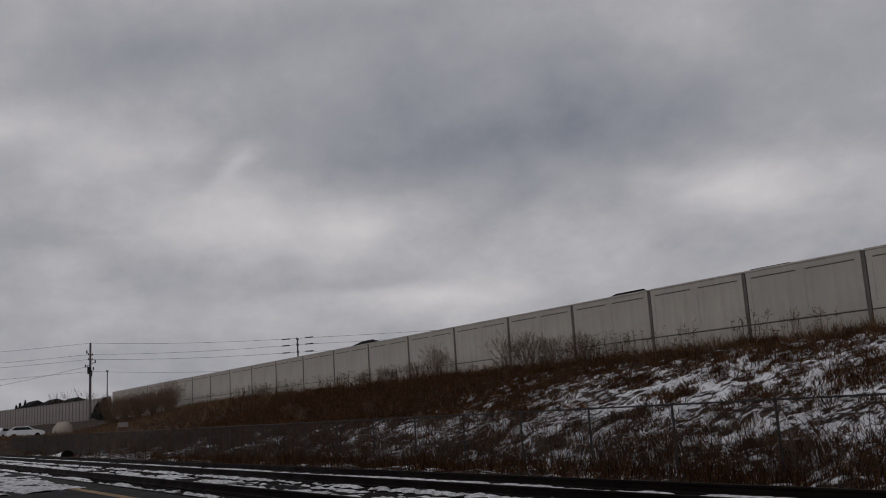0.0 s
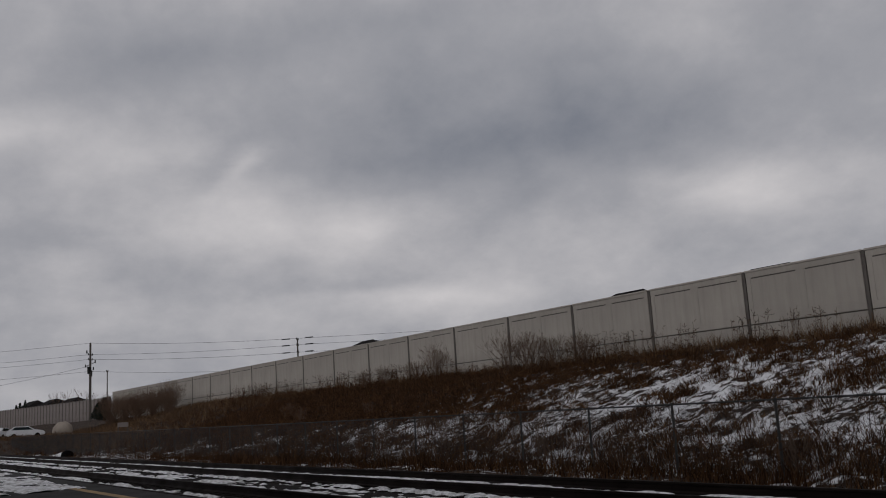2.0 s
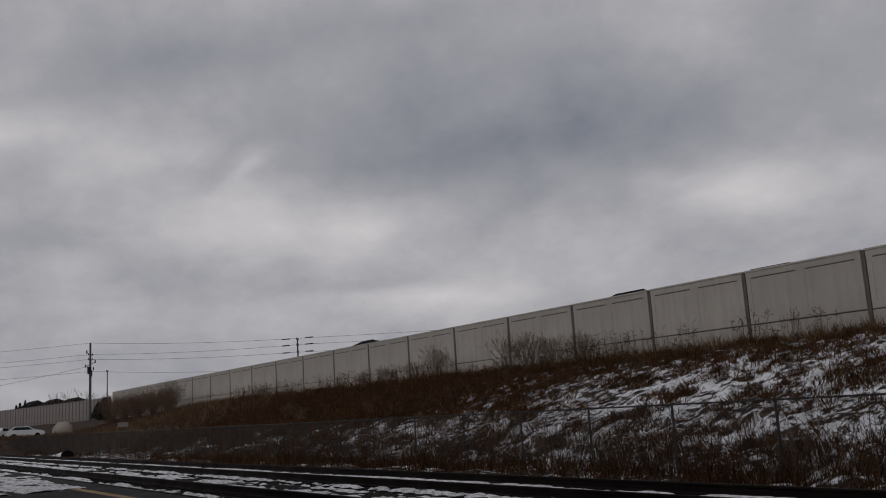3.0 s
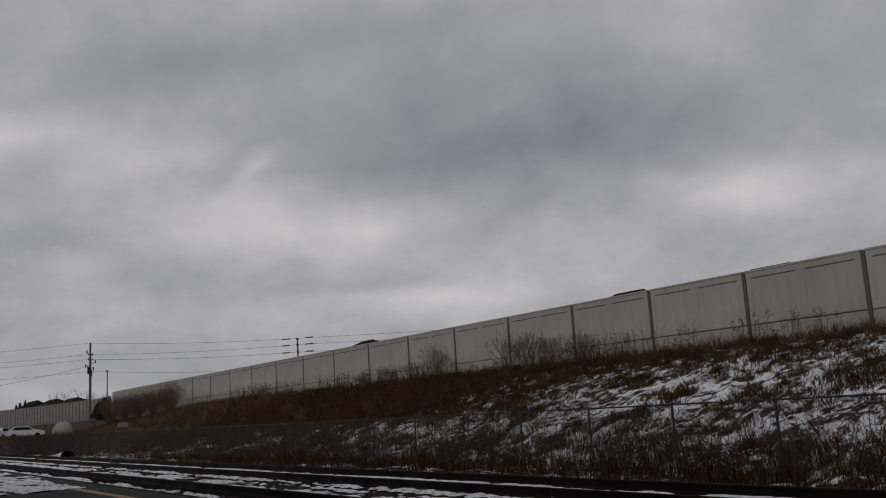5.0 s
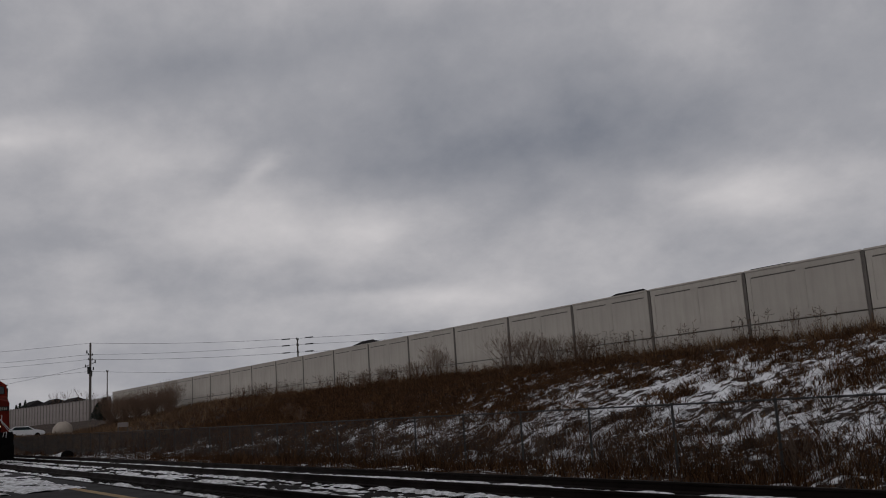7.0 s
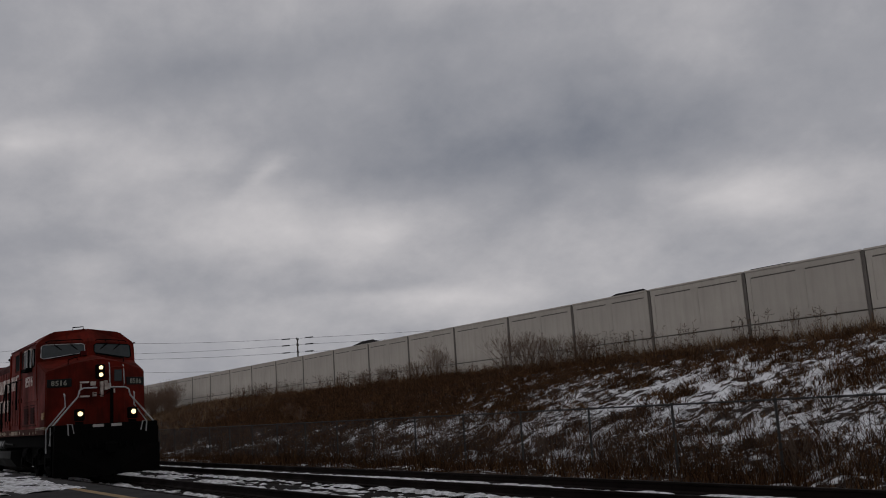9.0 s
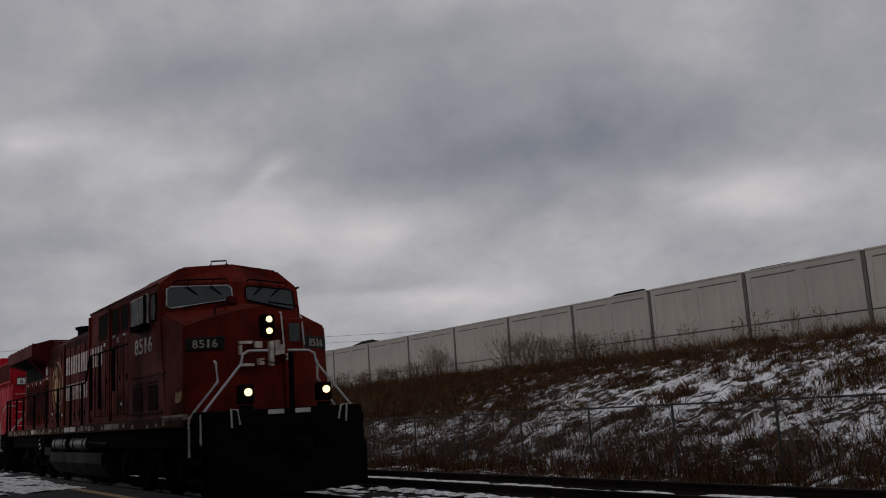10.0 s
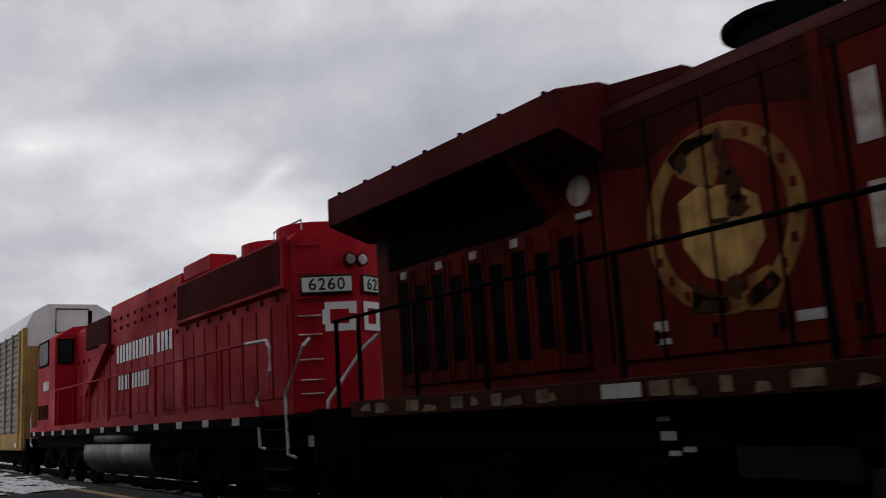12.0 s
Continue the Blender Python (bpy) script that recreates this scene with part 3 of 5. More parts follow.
    # front windows with frames, visors, wipers
    for s in (-1, 1):
        corner = [(0.17, 3.85), (1.3, 3.70), (1.38, 3.75), (1.36, 4.09), (1.29, 4.14), (0.22, 4.15), (0.15, 4.1), (0.14, 3.9)]
        bm = bmesh.new()
        inner = [bm.verts.new((front(y, z) + 0.012, s * y, z)) for y, z in corner]
        outer = [bm.verts.new((front(y, z) - 0.03, s * y, z)) for y, z in corner]
        bm.faces.new(inner), bm.faces.new(outer[::-1])
        for i in range(8):
            bm.faces.new((inner[i], inner[(i + 1) % 8], outer[(i + 1) % 8], outer[i]))
        part("windscreen", bm, M["glass"], L, "grey reflecting windscreen pane")
        c = [Vector((front(y, z) + 0.016, s * y, z)) for y, z in corner]
        part("window_frame", bm_tube(c + [c[0]], 0.015, 6), M["bar_white"] if s < 0 else M["black"], L)
        rail = [(0.2, 4.25, 0.0), (0.24, 4.28, 0.1), (1.16, 4.26, 0.1), (1.24, 4.22, 0.0)]
        part("window_grab", bm_tube([(front(y, z) + e, s * y, z) for y, z, e in rail], 0.016, 6), M["black"], L)
        for yw in (0.5, 0.95):
            part("wiper", bm_tube([(front(yw, 4.26) + 0.09, s * yw, 4.26), (front(yw, 4.14) + 0.07, s * (yw + 0.06), 4.14), (front(yw, 3.98) + 0.05, s * (yw - 0.16), 3.96)], 0.017, 5), M["black"], L)
        part("sill_rail", bm_tube([(front(0.2, 3.83) + 0.05, s * 0.2, 3.83), (front(0.6, 3.77) + 0.06, s * 0.6, 3.78), (front(1.1, 3.7) + 0.05, s * 1.1, 3.7)], 0.016, 6), M["black"], L)
        # side windows
        yy = s * 1.525
        for a, b, z0, z1, two in ((-4.6, -3.36, 3.45, 4.08, True), (-3.16, -2.86, 3.5, 4.03, False)):
            part("side_window", bm_box(a, b, yy - 0.012, yy + 0.012, z0, z1), M["side_glass"], L)
            c = [(a, yy, z0), (b, yy, z0), (b, yy, z1), (a, yy, z1), (a, yy, z0)]
            bm = bm_tube(c, 0.025, 6)
            if two:
                tube(bm, [((a + b) / 2 - 0.1, yy, z0), ((a + b) / 2 - 0.1, yy, z1)], 0.02, 6)
            part("window_frame", bm, M["faded_white"] if two else M["black"], L)
        part("wind_deflector", bm_box(-3.34, -3.2, yy - 0.02 + s * 0.1, yy + 0.02 + s * 0.1, 3.45, 4.05, bevel=0.01), M["black"], L)
        part("armrest", bm_box(-4.1, -3.3, yy, yy + s * 0.16, 3.38, 3.46, bevel=0.02), M["black"], L)
        part("eave_gutter", bm_tube([(-4.9, s * 1.53, 4.2), (-2.72, s * 1.53, 4.2)], 0.025, 6), roof, L)
        # louvred boxes under the cab
        for a, b in ((-4.6, -3.84), (-3.49, -2.8)):
            bm = bm_box(a, b, s * 1.5, s * 1.508, 1.72, 2.36)
            part("equipment_panel", bm, M["dark_panel"], L, "dark recessed louvre panel")
            for k in range(7):
                part("louvre", bm_box(a + 0.03, b - 0.03, s * 1.5, s * 1.53, 1.76 + k * 0.086, 1.785 + k * 0.086), M["dark_panel"], L)
        part("cream_ledge", bm_box(-2.52, -1.12, s * 1.5 - 0.03, s * 1.5 + 0.035, 1.49, 1.59, bevel=0.008), M["tape"], L, "cream-painted ledge under the nose side")
        rub = [(-1.76, 1.83), (-1.66, 1.8), (-1.44, 1.82), (-1.39, 1.9), (-1.4, 2.02), (-1.58, 1.99), (-1.72, 2.01)]
        part("rubbed_patch", prism(bmesh.new(), rub, "y", s * 1.492 - 0.012, s * 1.492 + 0.012), M["gold"], L, "patch rubbed down to pale undercoat")
        part("drip_ledge", bm_box(-4.75, -2.3, s * 1.5, s * 1.535, 2.42, 2.45), red, L)
        part("lower_ledge", bm_box(-4.75, -2.54, s * 1.5, s * 1.54, 1.66, 1.69), M["sill"], L)
        turn = pose(0, 0, 0, 90, 0, 0) if s < 0 else pose(0, 0, 0, 90, 0, 180)
        lettering("8516", "digit", M["faded_white"], cab, pose(-3.75, s * 1.522, 3.06) @ turn, 0.32, 1.3)
        # number boards on the swept corners
        place = pose(-1.17, s * 1.11, 2.86) @ pose(0, 0, 0, 0, 0, s * 30.0)
        nb = part("number_board", bm_box(-0.06, 0.035, -0.36, 0.36, -0.125, 0.125, bevel=0.012), M["board"], L, "black number board with pale digits")
        nb.matrix_basis = place
        lettering("8516", "digit", M["digit"], nb, pose(0.038, 0, 0, 90, 0, 90), 0.15, 0.48)
    # roof grab rail and nose fittings
    part("roof_grab", bm_tube([(-2.72, -0.42, 4.6), (-2.72, -0.42, 4.7), (-2.66, -0.11, 4.72), (-2.66, -0.11, 4.62)], 0.018, 6), M["black"], L)
    part("nose_grab", bm_tube([(-1.6, 0.35, 3.6), (-1.6, 0.35, 3.72), (-1.1, 0.75, 3.58), (-1.1, 0.75, 3.46)], 0.016, 6), M["black"], L)
    part("nose_grab", bm_tube([(-1.9, -0.45, 3.6), (-1.9, -0.45, 3.7), (-1.5, -0.8, 3.58), (-1.5, -0.8, 3.44)], 0.016, 6), M["black"], L)
    part("washer_box", bm_box(-2.22, -2.06, -0.3, -0.12, 3.74, 3.9, bevel=0.02), M["oxide_roof"], L)
    hl = part("headlight_housing", bm_box(-1.05, -0.78, -0.125, 0.125, 2.95, 3.38, bevel=0.03), M["black"], L)
    for z in (3.06, 3.28):
        part("headlight", disc(bmesh.new(), (-0.79, 0, z), 0.06, 0.03, "x", 20), M["lamp"], hl, "lit warm headlight")
    # nose door with small window, hinges, handles
    door = part("nose_door", bm_box(-0.83, -0.73, 0.28, 0.7, 1.55, 3.3, bevel=0.02), red, L)
    part("door_window", bm_box(-0.74, -0.722, 0.38, 0.6, 2.85, 3.2), M["glass"], door)
    for y, z0, z1 in ((0.24, 2.7, 3.42), (0.66, 2.75, 3.35)):
        part("grab_iron", bm_tube([(-0.7, y, z0), (-0.66, y, z0 + 0.03), (-0.66 - 0.1, y, z1 - 0.03), (-0.82, y, z1)], 0.016, 6), M["bar_white"], L)
    # worn logo on the nose: plain pale fragments
    for a, b, c, d in ((-0.6, -0.36, 2.82, 2.87), (-0.6, -0.56, 2.62, 2.8), (-0.6, -0.34, 2.4, 2.45), (-0.3, -0.16, 2.74, 2.86), (-0.24, -0.14, 2.42, 2.54), (-0.02, 0.06, 2.4, 2.86),
                       (0.1, 0.2, 2.6, 2.88), (0.2, 0.36, 2.62, 2.8), (0.33, 0.46, 2.68, 2.9), (0.3, 0.4, 2.5, 2.62)):
        part("logo_fragment", bm_box(-0.83, -0.712 - (0.0 if c < 2.6 else 0.03), a, b, c, d), M["faded_white"], L)
    # front platform, ditch lights, pilot, plow, coupler, steps
    part("front_platform", bm_box(-0.95, 0.06, -1.45, 1.45, 1.42, 1.6, bevel=0.02), M["black"], L)
    for y in (-0.42, 0.1):
        part("reflector", bm_box(0.06, 0.068, y, y + 0.3, 1.5, 1.58), M["white"], L)
    for s in (-1, 1):
        dl = part("ditch_light_housing", bm_box(-0.25, -0.01, s * 0.76 - 0.13, s * 0.76 + 0.13, 1.7, 2.04, bevel=0.03), M["black"], L)
        part("ditch_light", disc(bmesh.new(), (-0.012, s * 0.76, 1.9), 0.068, 0.03, "x", 20), M["lamp"], dl, "lit warm ditch light")
        part("lamp_foot", bm_box(-0.2, -0.05, s * 0.76 - 0.1, s * 0.76 + 0.1, 1.6, 1.68), M["black"], L)
        # corner stairwell
        for k in range(4):
            part("step", bm_box(-1.15, -0.35, min(s * 1.15, s * 1.5), max(s * 1.15, s * 1.5), 0.4 + 0.3 * k, 0.44 + 0.3 * k), M["black"], L)
        part("step_side", bm_box(-0.36, -0.3, min(s * 0.95, s * 1.5), max(s * 0.95, s * 1.5), 0.35, 1.6), M["black"], L)
        # bent pale handrails beside the steps
        bars = M["bar_white"]
        part("step_rail", bm_tube([(-0.95, s * 1.02, 2.52), (-0.88, s * 1.02, 2.48), (-0.85, s * 1.0, 2.14), (-0.98, s * 1.5, 1.5), (-0.98, s * 1.5, 0.82)], 0.024, 8), bars, L, "bent white handrail")
        part("step_rail", bm_tube([(-0.42, s * 0.2, 2.66), (-0.36, s * 0.6, 2.65), (-0.35, s * 0.71, 2.59), (-0.35, s * 0.75, 2.41), (-0.35, s * 1.5, 1.53), (-0.3, s * 1.52, 1.06), (-0.36, s * 1.44, 0.97)], 0.024, 8), bars, L, "bent white handrail")
        part("cut_lever", bm_tube([(0.08, s * 1.1, 1.3), (0.1, s * 1.12, 1.62), (0.1, s * 1.0, 1.6), (0.08, s * 0.95, 1.35)], 0.018, 6), bars, L)
        for k in range(3):
            yy = s * (0.32 + 0.2 * k)
            part("air_hose", bm_tube([(0.1, yy, 1.05), (0.22, yy, 0.9), (0.22, yy, 0.62), (0.16, yy + 0.05, 0.5)], 0.025, 6), M["black"], L)
    part("pilot_plate", bm_box(-0.12, 0.08, -1.48, 1.48, 0.72, 1.45, bevel=0.02), M["black"], L)
    bm = bmesh.new()
    for s in (-1, 1):
        a = [bm.verts.new(p) for p in ((0.5, 0, 0.14), (0.1, s * 1.5, 0.14), (0.1, s * 1.5, 0.95), (0.28, 0, 0.8))]
        b = [bm.verts.new(p) for p in ((0.4, 0, 0.14), (0.0, s * 1.5, 0.14), (0.0, s * 1.5, 0.95), (0.18, 0, 0.8))]
        bm.faces.new(a), bm.faces.new(b[::-1])
        for i in range(4):
            bm.faces.new((a[i], b[i], b[(i + 1) % 4], a[(i + 1) % 4]))
    part("snow_plow", bm, M["black"], L)
    bm = bm_box(0.05, 0.55, -0.12, 0.12, 0.78, 1.0, bevel=0.03)
    box(bm, 0.5, 0.78, -0.2, 0.12, 0.72, 1.06, 0.05)
    part("coupler", bm, M["black"], L)
    part("flag_mast", bm_box(-0.32, -0.24, 0.16, 0.24, 1.6, 2.62, bevel=0.01), M["black"], L)
    part("mast_chain", bm_tube([(-0.6, -0.25, 2.5), (-0.45, 0.0, 2.42), (-0.3, 0.2, 2.58)], 0.012, 5), M["black"], L)
    # equipment cab behind: tall box with three intake openings
    prof = [(-0.97, 1.42), (0.97, 1.42), (0.97, 4.52), (0.85, 4.62), (0.0, 4.68), (-0.85, 4.62), (-0.97, 4.52)]
    part("equipment_hood", prism(bmesh.new(), prof, "x", -10.78, -4.88), red, L)
    part("hood_roof_rail", bm_tube([(-10.78, -0.97, 4.53), (-4.9, -0.97, 4.53)], 0.03, 6), roof, L)
    for s in (-1, 1):
        y = s * 0.975
        for a, b in ((-9.78, -8.84), (-8.42, -7.78), (-7.56, -6.9)):
            part("intake_opening", bm_box(a, b, y - 0.006, y + 0.006, 3.74, 4.36), M["void"], L, "black air intake")
            c = [(a, y, 3.74), (b, y, 3.74), (b, y, 4.36), (a, y, 4.36), (a, y, 3.74)]
            part("intake_frame", bm_tube(c, 0.022, 4), red, L)
        for k, a in enumerate(np.linspace(-10.7, -5.0, 10)):
            part("hood_door", bm_box(a + 0.015, a + 0.605, min(y, y + s * 0.02), max(y, y + s * 0.02), 1.75, 3.62, bevel=0.006), red, L)
            part("door_latch", bm_box(a + 0.52, a + 0.56, min(y, y + s * 0.04), max(y, y + s * 0.04), 2.55, 2.7), M["black"], L)
        for a in np.linspace(-10.7, -4.98, 11):
            part("door_seam", bm_box(a - 0.011, a + 0.011, min(y, y + s * 0.03), max(y, y + s * 0.03), 1.75, 3.62), M["black"], L)
        for a in (-7.97, -6.53):
            for k in range(5):
                part("louvre", bm_box(a, a + 0.46, min(y, y + s * 0.045), max(y, y + s * 0.045), 1.86 + k * 0.075, 1.885 + k * 0.075), red, L)
        for a, z, w, h in ((-9.2, 3.52, 0.16, 0.08), (-8.3, 3.66, 0.2, 0.05), (-7.9, 3.5, 0.13, 0.13), (-7.35, 3.62, 0.22, 0.05), (-6.8, 3.62, 0.2, 0.18), (-5.95, 3.75, 0.17, 0.05), (-5.3, 3.6, 0.16, 0.09), (-7.6, 1.95, 0.17, 0.09)):
            part("notice", bm_box(a, a + w, min(y, y + s * 0.025), max(y, y + s * 0.025), z, z + h), M["white"], L)
        part("batten", bm_box(-8.66, -8.58, min(y, y + s * 0.05), max(y, y + s * 0.05), 1.6, 4.44), red, L)
        part("batten", bm_box(-10.78, -10.7, min(y, y + s * 0.05), max(y, y + s * 0.05), 1.6, 4.44), red, L)
        # name along the hood as plain bars
        sp = ((-13.83, -13.3), (-13.2, -12.68), (-12.6, -12.05), (-11.92, -11.43), (-11.36, -10.95), (-10.78, -10.58), (-10.46, -9.98), (-9.86, -9.38))
        sp2 = ((-13.8, -13.35), (-13.18, -12.66), (-12.55, -12.2), (-12.07, -11.9), (-11.76, -11.42), (-11.3, -11.16), (-11.0, -10.55))
        ys = -0.968 if s < 0 else 0.964
        plain_bars("name_bar", [p for p in sp if p[1] < -10.8], ys, 3.06, 3.58, M["faded_white"], L)
        ys2 = -0.999 if s < 0 else 0.995
        plain_bars("name_bar", [p for p in sp if p[1] > -10.8], ys2, 3.06, 3.58, M["faded_white"], L)
        plain_bars("name_bar", sp2, ys, 2.31, 2.78, M["faded_white"], L)
    # engine hood
    prof = [(-0.94, 1.42), (0.94, 1.42), (0.94, 4.02), (0.82, 4.16), (0.5, 4.25), (-0.5, 4.25), (-0.82, 4.16), (-0.94, 4.02)]
    part("engine_hood", prism(bmesh.new(), prof, "x", -16.55, -10.78), red, L)
    crown = [(-0.95, 4.03), (0.95, 4.03), (0.83, 4.175), (0.5, 4.265), (-0.5, 4.265), (-0.83, 4.175)]
    part("hood_crown", prism(bmesh.new(), crown, "x", -16.5, -10.8), M["soot"], L, "soot-blackened rounded hood top")
    for s in (-1, 1):
        y = s * 0.94
        for a in np.linspace(-16.45, -11.4, 9):
            part("hood_door", bm_box(a + 0.015, a + 0.615, min(y, y + s * 0.022), max(y, y + s * 0.022), 1.72, 3.85, bevel=0.006), red, L)
            part("door_latch", bm_box(a + 0.54, a + 0.58, min(y, y + s * 0.04), max(y, y + s * 0.04), 1.84, 1.96), M["black"], L)
        for a in np.linspace(-16.45, -10.77, 10):
            part("door_seam", bm_box(a - 0.012, a + 0.012, min(y, y + s * 0.033), max(y, y + s * 0.033), 1.72, 3.9), M["black"], L)
        part("soot_band", bm_box(-16.5, -10.8, min(y, y + s * 0.03), max(y, y + s * 0.03), 3.84, 4.0), M["soot"], L, "sooty band under the roof edge")
        part("hood_gutter", bm_tube([(-16.5, y, 4.0), (-10.8, y, 4.0)], 0.035, 6), M["soot"], L)
        part("batten", bm_box(-14.12, -14.02, min(y, y + s * 0.06), max(y, y + s * 0.06), 1.6, 4.0), red, L)
        part("soot_stain", prism(bmesh.new(), [(-16.4, 3.5), (-15.9, 3.42), (-15.4, 3.62), (-14.9, 3.68), (-14.15, 3.5), (-14.15, 3.86), (-16.4, 3.86)], "y", min(y, y + s * 0.0245), max(y, y + s * 0.0245)), M["soot"], L, "dark soot stain")
        # emblem: thin gold ring round worn plain patches of gold and tan
        bm = bmesh.new()
        n = 48
        yo = s * 0.966
        rings = [[bm.verts.new((-15.1 + r * math.cos(math.tau * k / n) * 0.8, yo + s * e, 2.79 + r * math.sin(math.tau * k / n) * 0.79)) for k in range(n)]
                 for r, e in ((0.81, 0.0), (0.82, 0.003), (0.99, 0.003), (1.0, 0.0))]
        for ra, rb in zip(rings, rings[1:]):
            for k in range(n):
                bm.faces.new((ra[k], ra[(k + 1) % n], rb[(k + 1) % n], rb[k]))
        emb = part("emblem_ring", bm, M["gold"], L, "faded gold emblem ring")
        for k in range(15):
            a = math.radians(62 - 17 * k)
            cx, cz = -15.1 + 0.725 * math.cos(a), 2.79 + 0.715 * math.sin(a)
            part("ring_mark", prism(bmesh.new(), [(cx - 0.03, cz - 0.04), (cx + 0.03, cz - 0.04), (cx + 0.03, cz + 0.04), (cx - 0.03, cz + 0.04)], "y", yo - 0.0045, yo + 0.0045), M["oxide"], emb)
        for mat, edge in ((M["tan"], ((-15.51, 3.01), (-15.28, 3.1), (-14.92, 3.03), (-14.72, 2.9), (-14.69, 2.56), (-14.85, 2.36), (-15.08, 2.26), (-15.3, 2.34), (-15.5, 2.61))),
                          (M["gold"], ((-15.6, 3.42), (-15.4, 3.53), (-15.08, 3.5), (-15.03, 3.23), (-15.13, 3.04), (-15.26, 3.09), (-15.48, 3.22))),
                          (M["gold"], ((-14.89, 2.28), (-14.7, 2.34), (-14.57, 2.19), (-14.66, 2.0), (-14.9, 2.01))),
                          (M["chip"], ((-15.45, 2.31), (-15.2, 2.18), (-15.09, 2.17), (-15.12, 2.01), (-15.49, 2.06)))):
            part("emblem_field", prism(bmesh.new(), edge, "y", yo - 0.003, yo + 0.003), mat, emb)
        chip_rng = random.Random(41)
        for cx, cz, rx, rz in ((-15.03, 3.4, 0.06, 0.13), (-15.0, 3.2, 0.07, 0.12), (-14.93, 3.02, 0.1, 0.14), (-14.92, 2.86, 0.13, 0.1), (-15.1, 2.77, 0.1, 0.03),
                               (-15.44, 3.33, 0.07, 0.09), (-15.02, 2.2, 0.08, 0.12), (-15.3, 2.1, 0.12, 0.06)):
            edge = []
            for k in range(14):
                q = math.tau * k / 14
                w = chip_rng.uniform(0.65, 1.2)
                edge.append((cx + rx * w * math.cos(q), cz + rz * w * math.sin(q)))
            part("emblem_chip", prism(bmesh.new(), edge, "y", yo - 0.0055, yo + 0.0055), M["chip"], emb)
        for a, z, w, h in ((-15.92, 1.94, 0.15, 0.09), (-15.92, 1.83, 0.17, 0.05), (-14.5, 1.88, 0.24, 0.08)):
            part("notice", bm_box(a, a + w, min(y, y + s * 0.028), max(y, y + s * 0.028), z, z + h), M["white"], L)
    # exhaust stack and small roof fittings
    bm = bmesh.new()
    ell = [(-14.86 + 0.5 * math.cos(a), 0.42 * math.sin(a)) for a in np.linspace(0, math.tau, 21)[:-1]]
    prism(bm, ell, "z", 4.25, 4.58)
    prism(bm, [(-14.86 + (x + 14.75) * 1.08, y * 1.1) for x, y in ell], "z", 4.57, 4.64)
    part("exhaust_pipe", bm, M["black"], L)
    for x in (-12.15, -11.85, -11.4):
        part("roof_vent", disc(bmesh.new(), (x, -0.45, 4.24), 0.09, 0.16, "z", 10), M["black"], L)
    part("roof_hatch", bm_box(-13.4, -12.5, -0.45, 0.45, 4.25, 4.33, bevel=0.02), roof, L)
    # radiator end
    part("radiator_hood", bm_box(-20.75, -16.4, -0.94, 0.94, 1.42, 3.72, bevel=0.01), red, L)
    wing = [(-0.93, 3.66), (-1.5, 3.86), (-1.5, 4.23), (-0.95, 4.38), (0.95, 4.38), (1.5, 4.23), (1.5, 3.86), (0.93, 3.66)]
    bm = prism(bmesh.new(), wing, "x", -21.0, -16.35)
    part("radiator_wing", bm, roof, L, "overhanging sooty red radiator housing")
    part("wing_fairing", prism(bmesh.new(), [(-16.4, 4.36), (-15.4, 4.23), (-15.4, 4.15), (-16.4, 4.15)], "y", -0.86, 0.86), roof, L)
    for s in (-1, 1):
        # Black screen on the hood side; the soffit's shade is blacked in too.
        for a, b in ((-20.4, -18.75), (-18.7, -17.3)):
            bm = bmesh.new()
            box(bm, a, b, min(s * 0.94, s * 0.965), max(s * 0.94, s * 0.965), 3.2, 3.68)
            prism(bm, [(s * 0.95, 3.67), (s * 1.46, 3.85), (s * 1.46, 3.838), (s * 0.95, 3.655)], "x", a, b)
            part("screen_and_dark_soffit", bm, M["void"], L, "black radiator screen, with the shaded soffit of the overhang blacked in")
        part("wing_bracket", prism(bmesh.new(), [(s * 0.94, 3.25), (s * 0.96, 3.25), (s * 1.46, 3.84), (s * 0.94, 3.7)], "x", -17.25, -17.15), red, L)
        for k in range(7):
            part("rivet", disc(bmesh.new(), (-20.8 + k * 0.7, s * 1.42, 4.24), 0.03, 0.05, "z", 8), M["black"], L)
        y = s * 0.945
        xs = np.linspace(-20.2, -16.75, 10)
        for k, a in enumerate(xs[:-1]):
            w = 0.3 if k < 8 else 0.42
            part("grille_door", bm_box(a - 0.02, a + 0.355, min(y, y + s * 0.02), max(y, y + s * 0.02), 1.7, 3.14, bevel=0.006), red, L)
            zt = 2.98 - (0.08 if k % 2 else 0.0)
            part("grille", bm_box(a + 0.05, a + 0.05 + w * 0.78, min(y, y + s * 0.026), max(y, y + s * 0.026), 1.85 + (0.08 if k in (3, 7) else 0), zt), M["void"], L, "black grille slot")
            for e in (0.02, 0.32):
                part("grille_edge", bm_box(a + e - 0.012, a + e + 0.012, min(y, y + s * 0.045), max(y, y + s * 0.045), 1.72, 3.1), red, L)
        for a in (-20.1, -19.3, -18.6, -17.85):
            part("notice", bm_box(a, a + 0.13, min(y, y + s * 0.03), max(y, y + s * 0.03), 3.03, 3.12), M["faded_white"], L)
        part("inspection_disc", disc(bmesh.new(), (-16.74, y, 3.4), 0.15, 0.03, "y", 24, s), M["faded_white"], L, "pale round cover")
        part("notice", bm_box(-16.8, -16.6, min(y, y + s * 0.03), max(y, y + s * 0.03), 3.12, 3.18), M["white"], L)
        # pale worn-through spots along the walkway edge
        wear = random.Random(17)
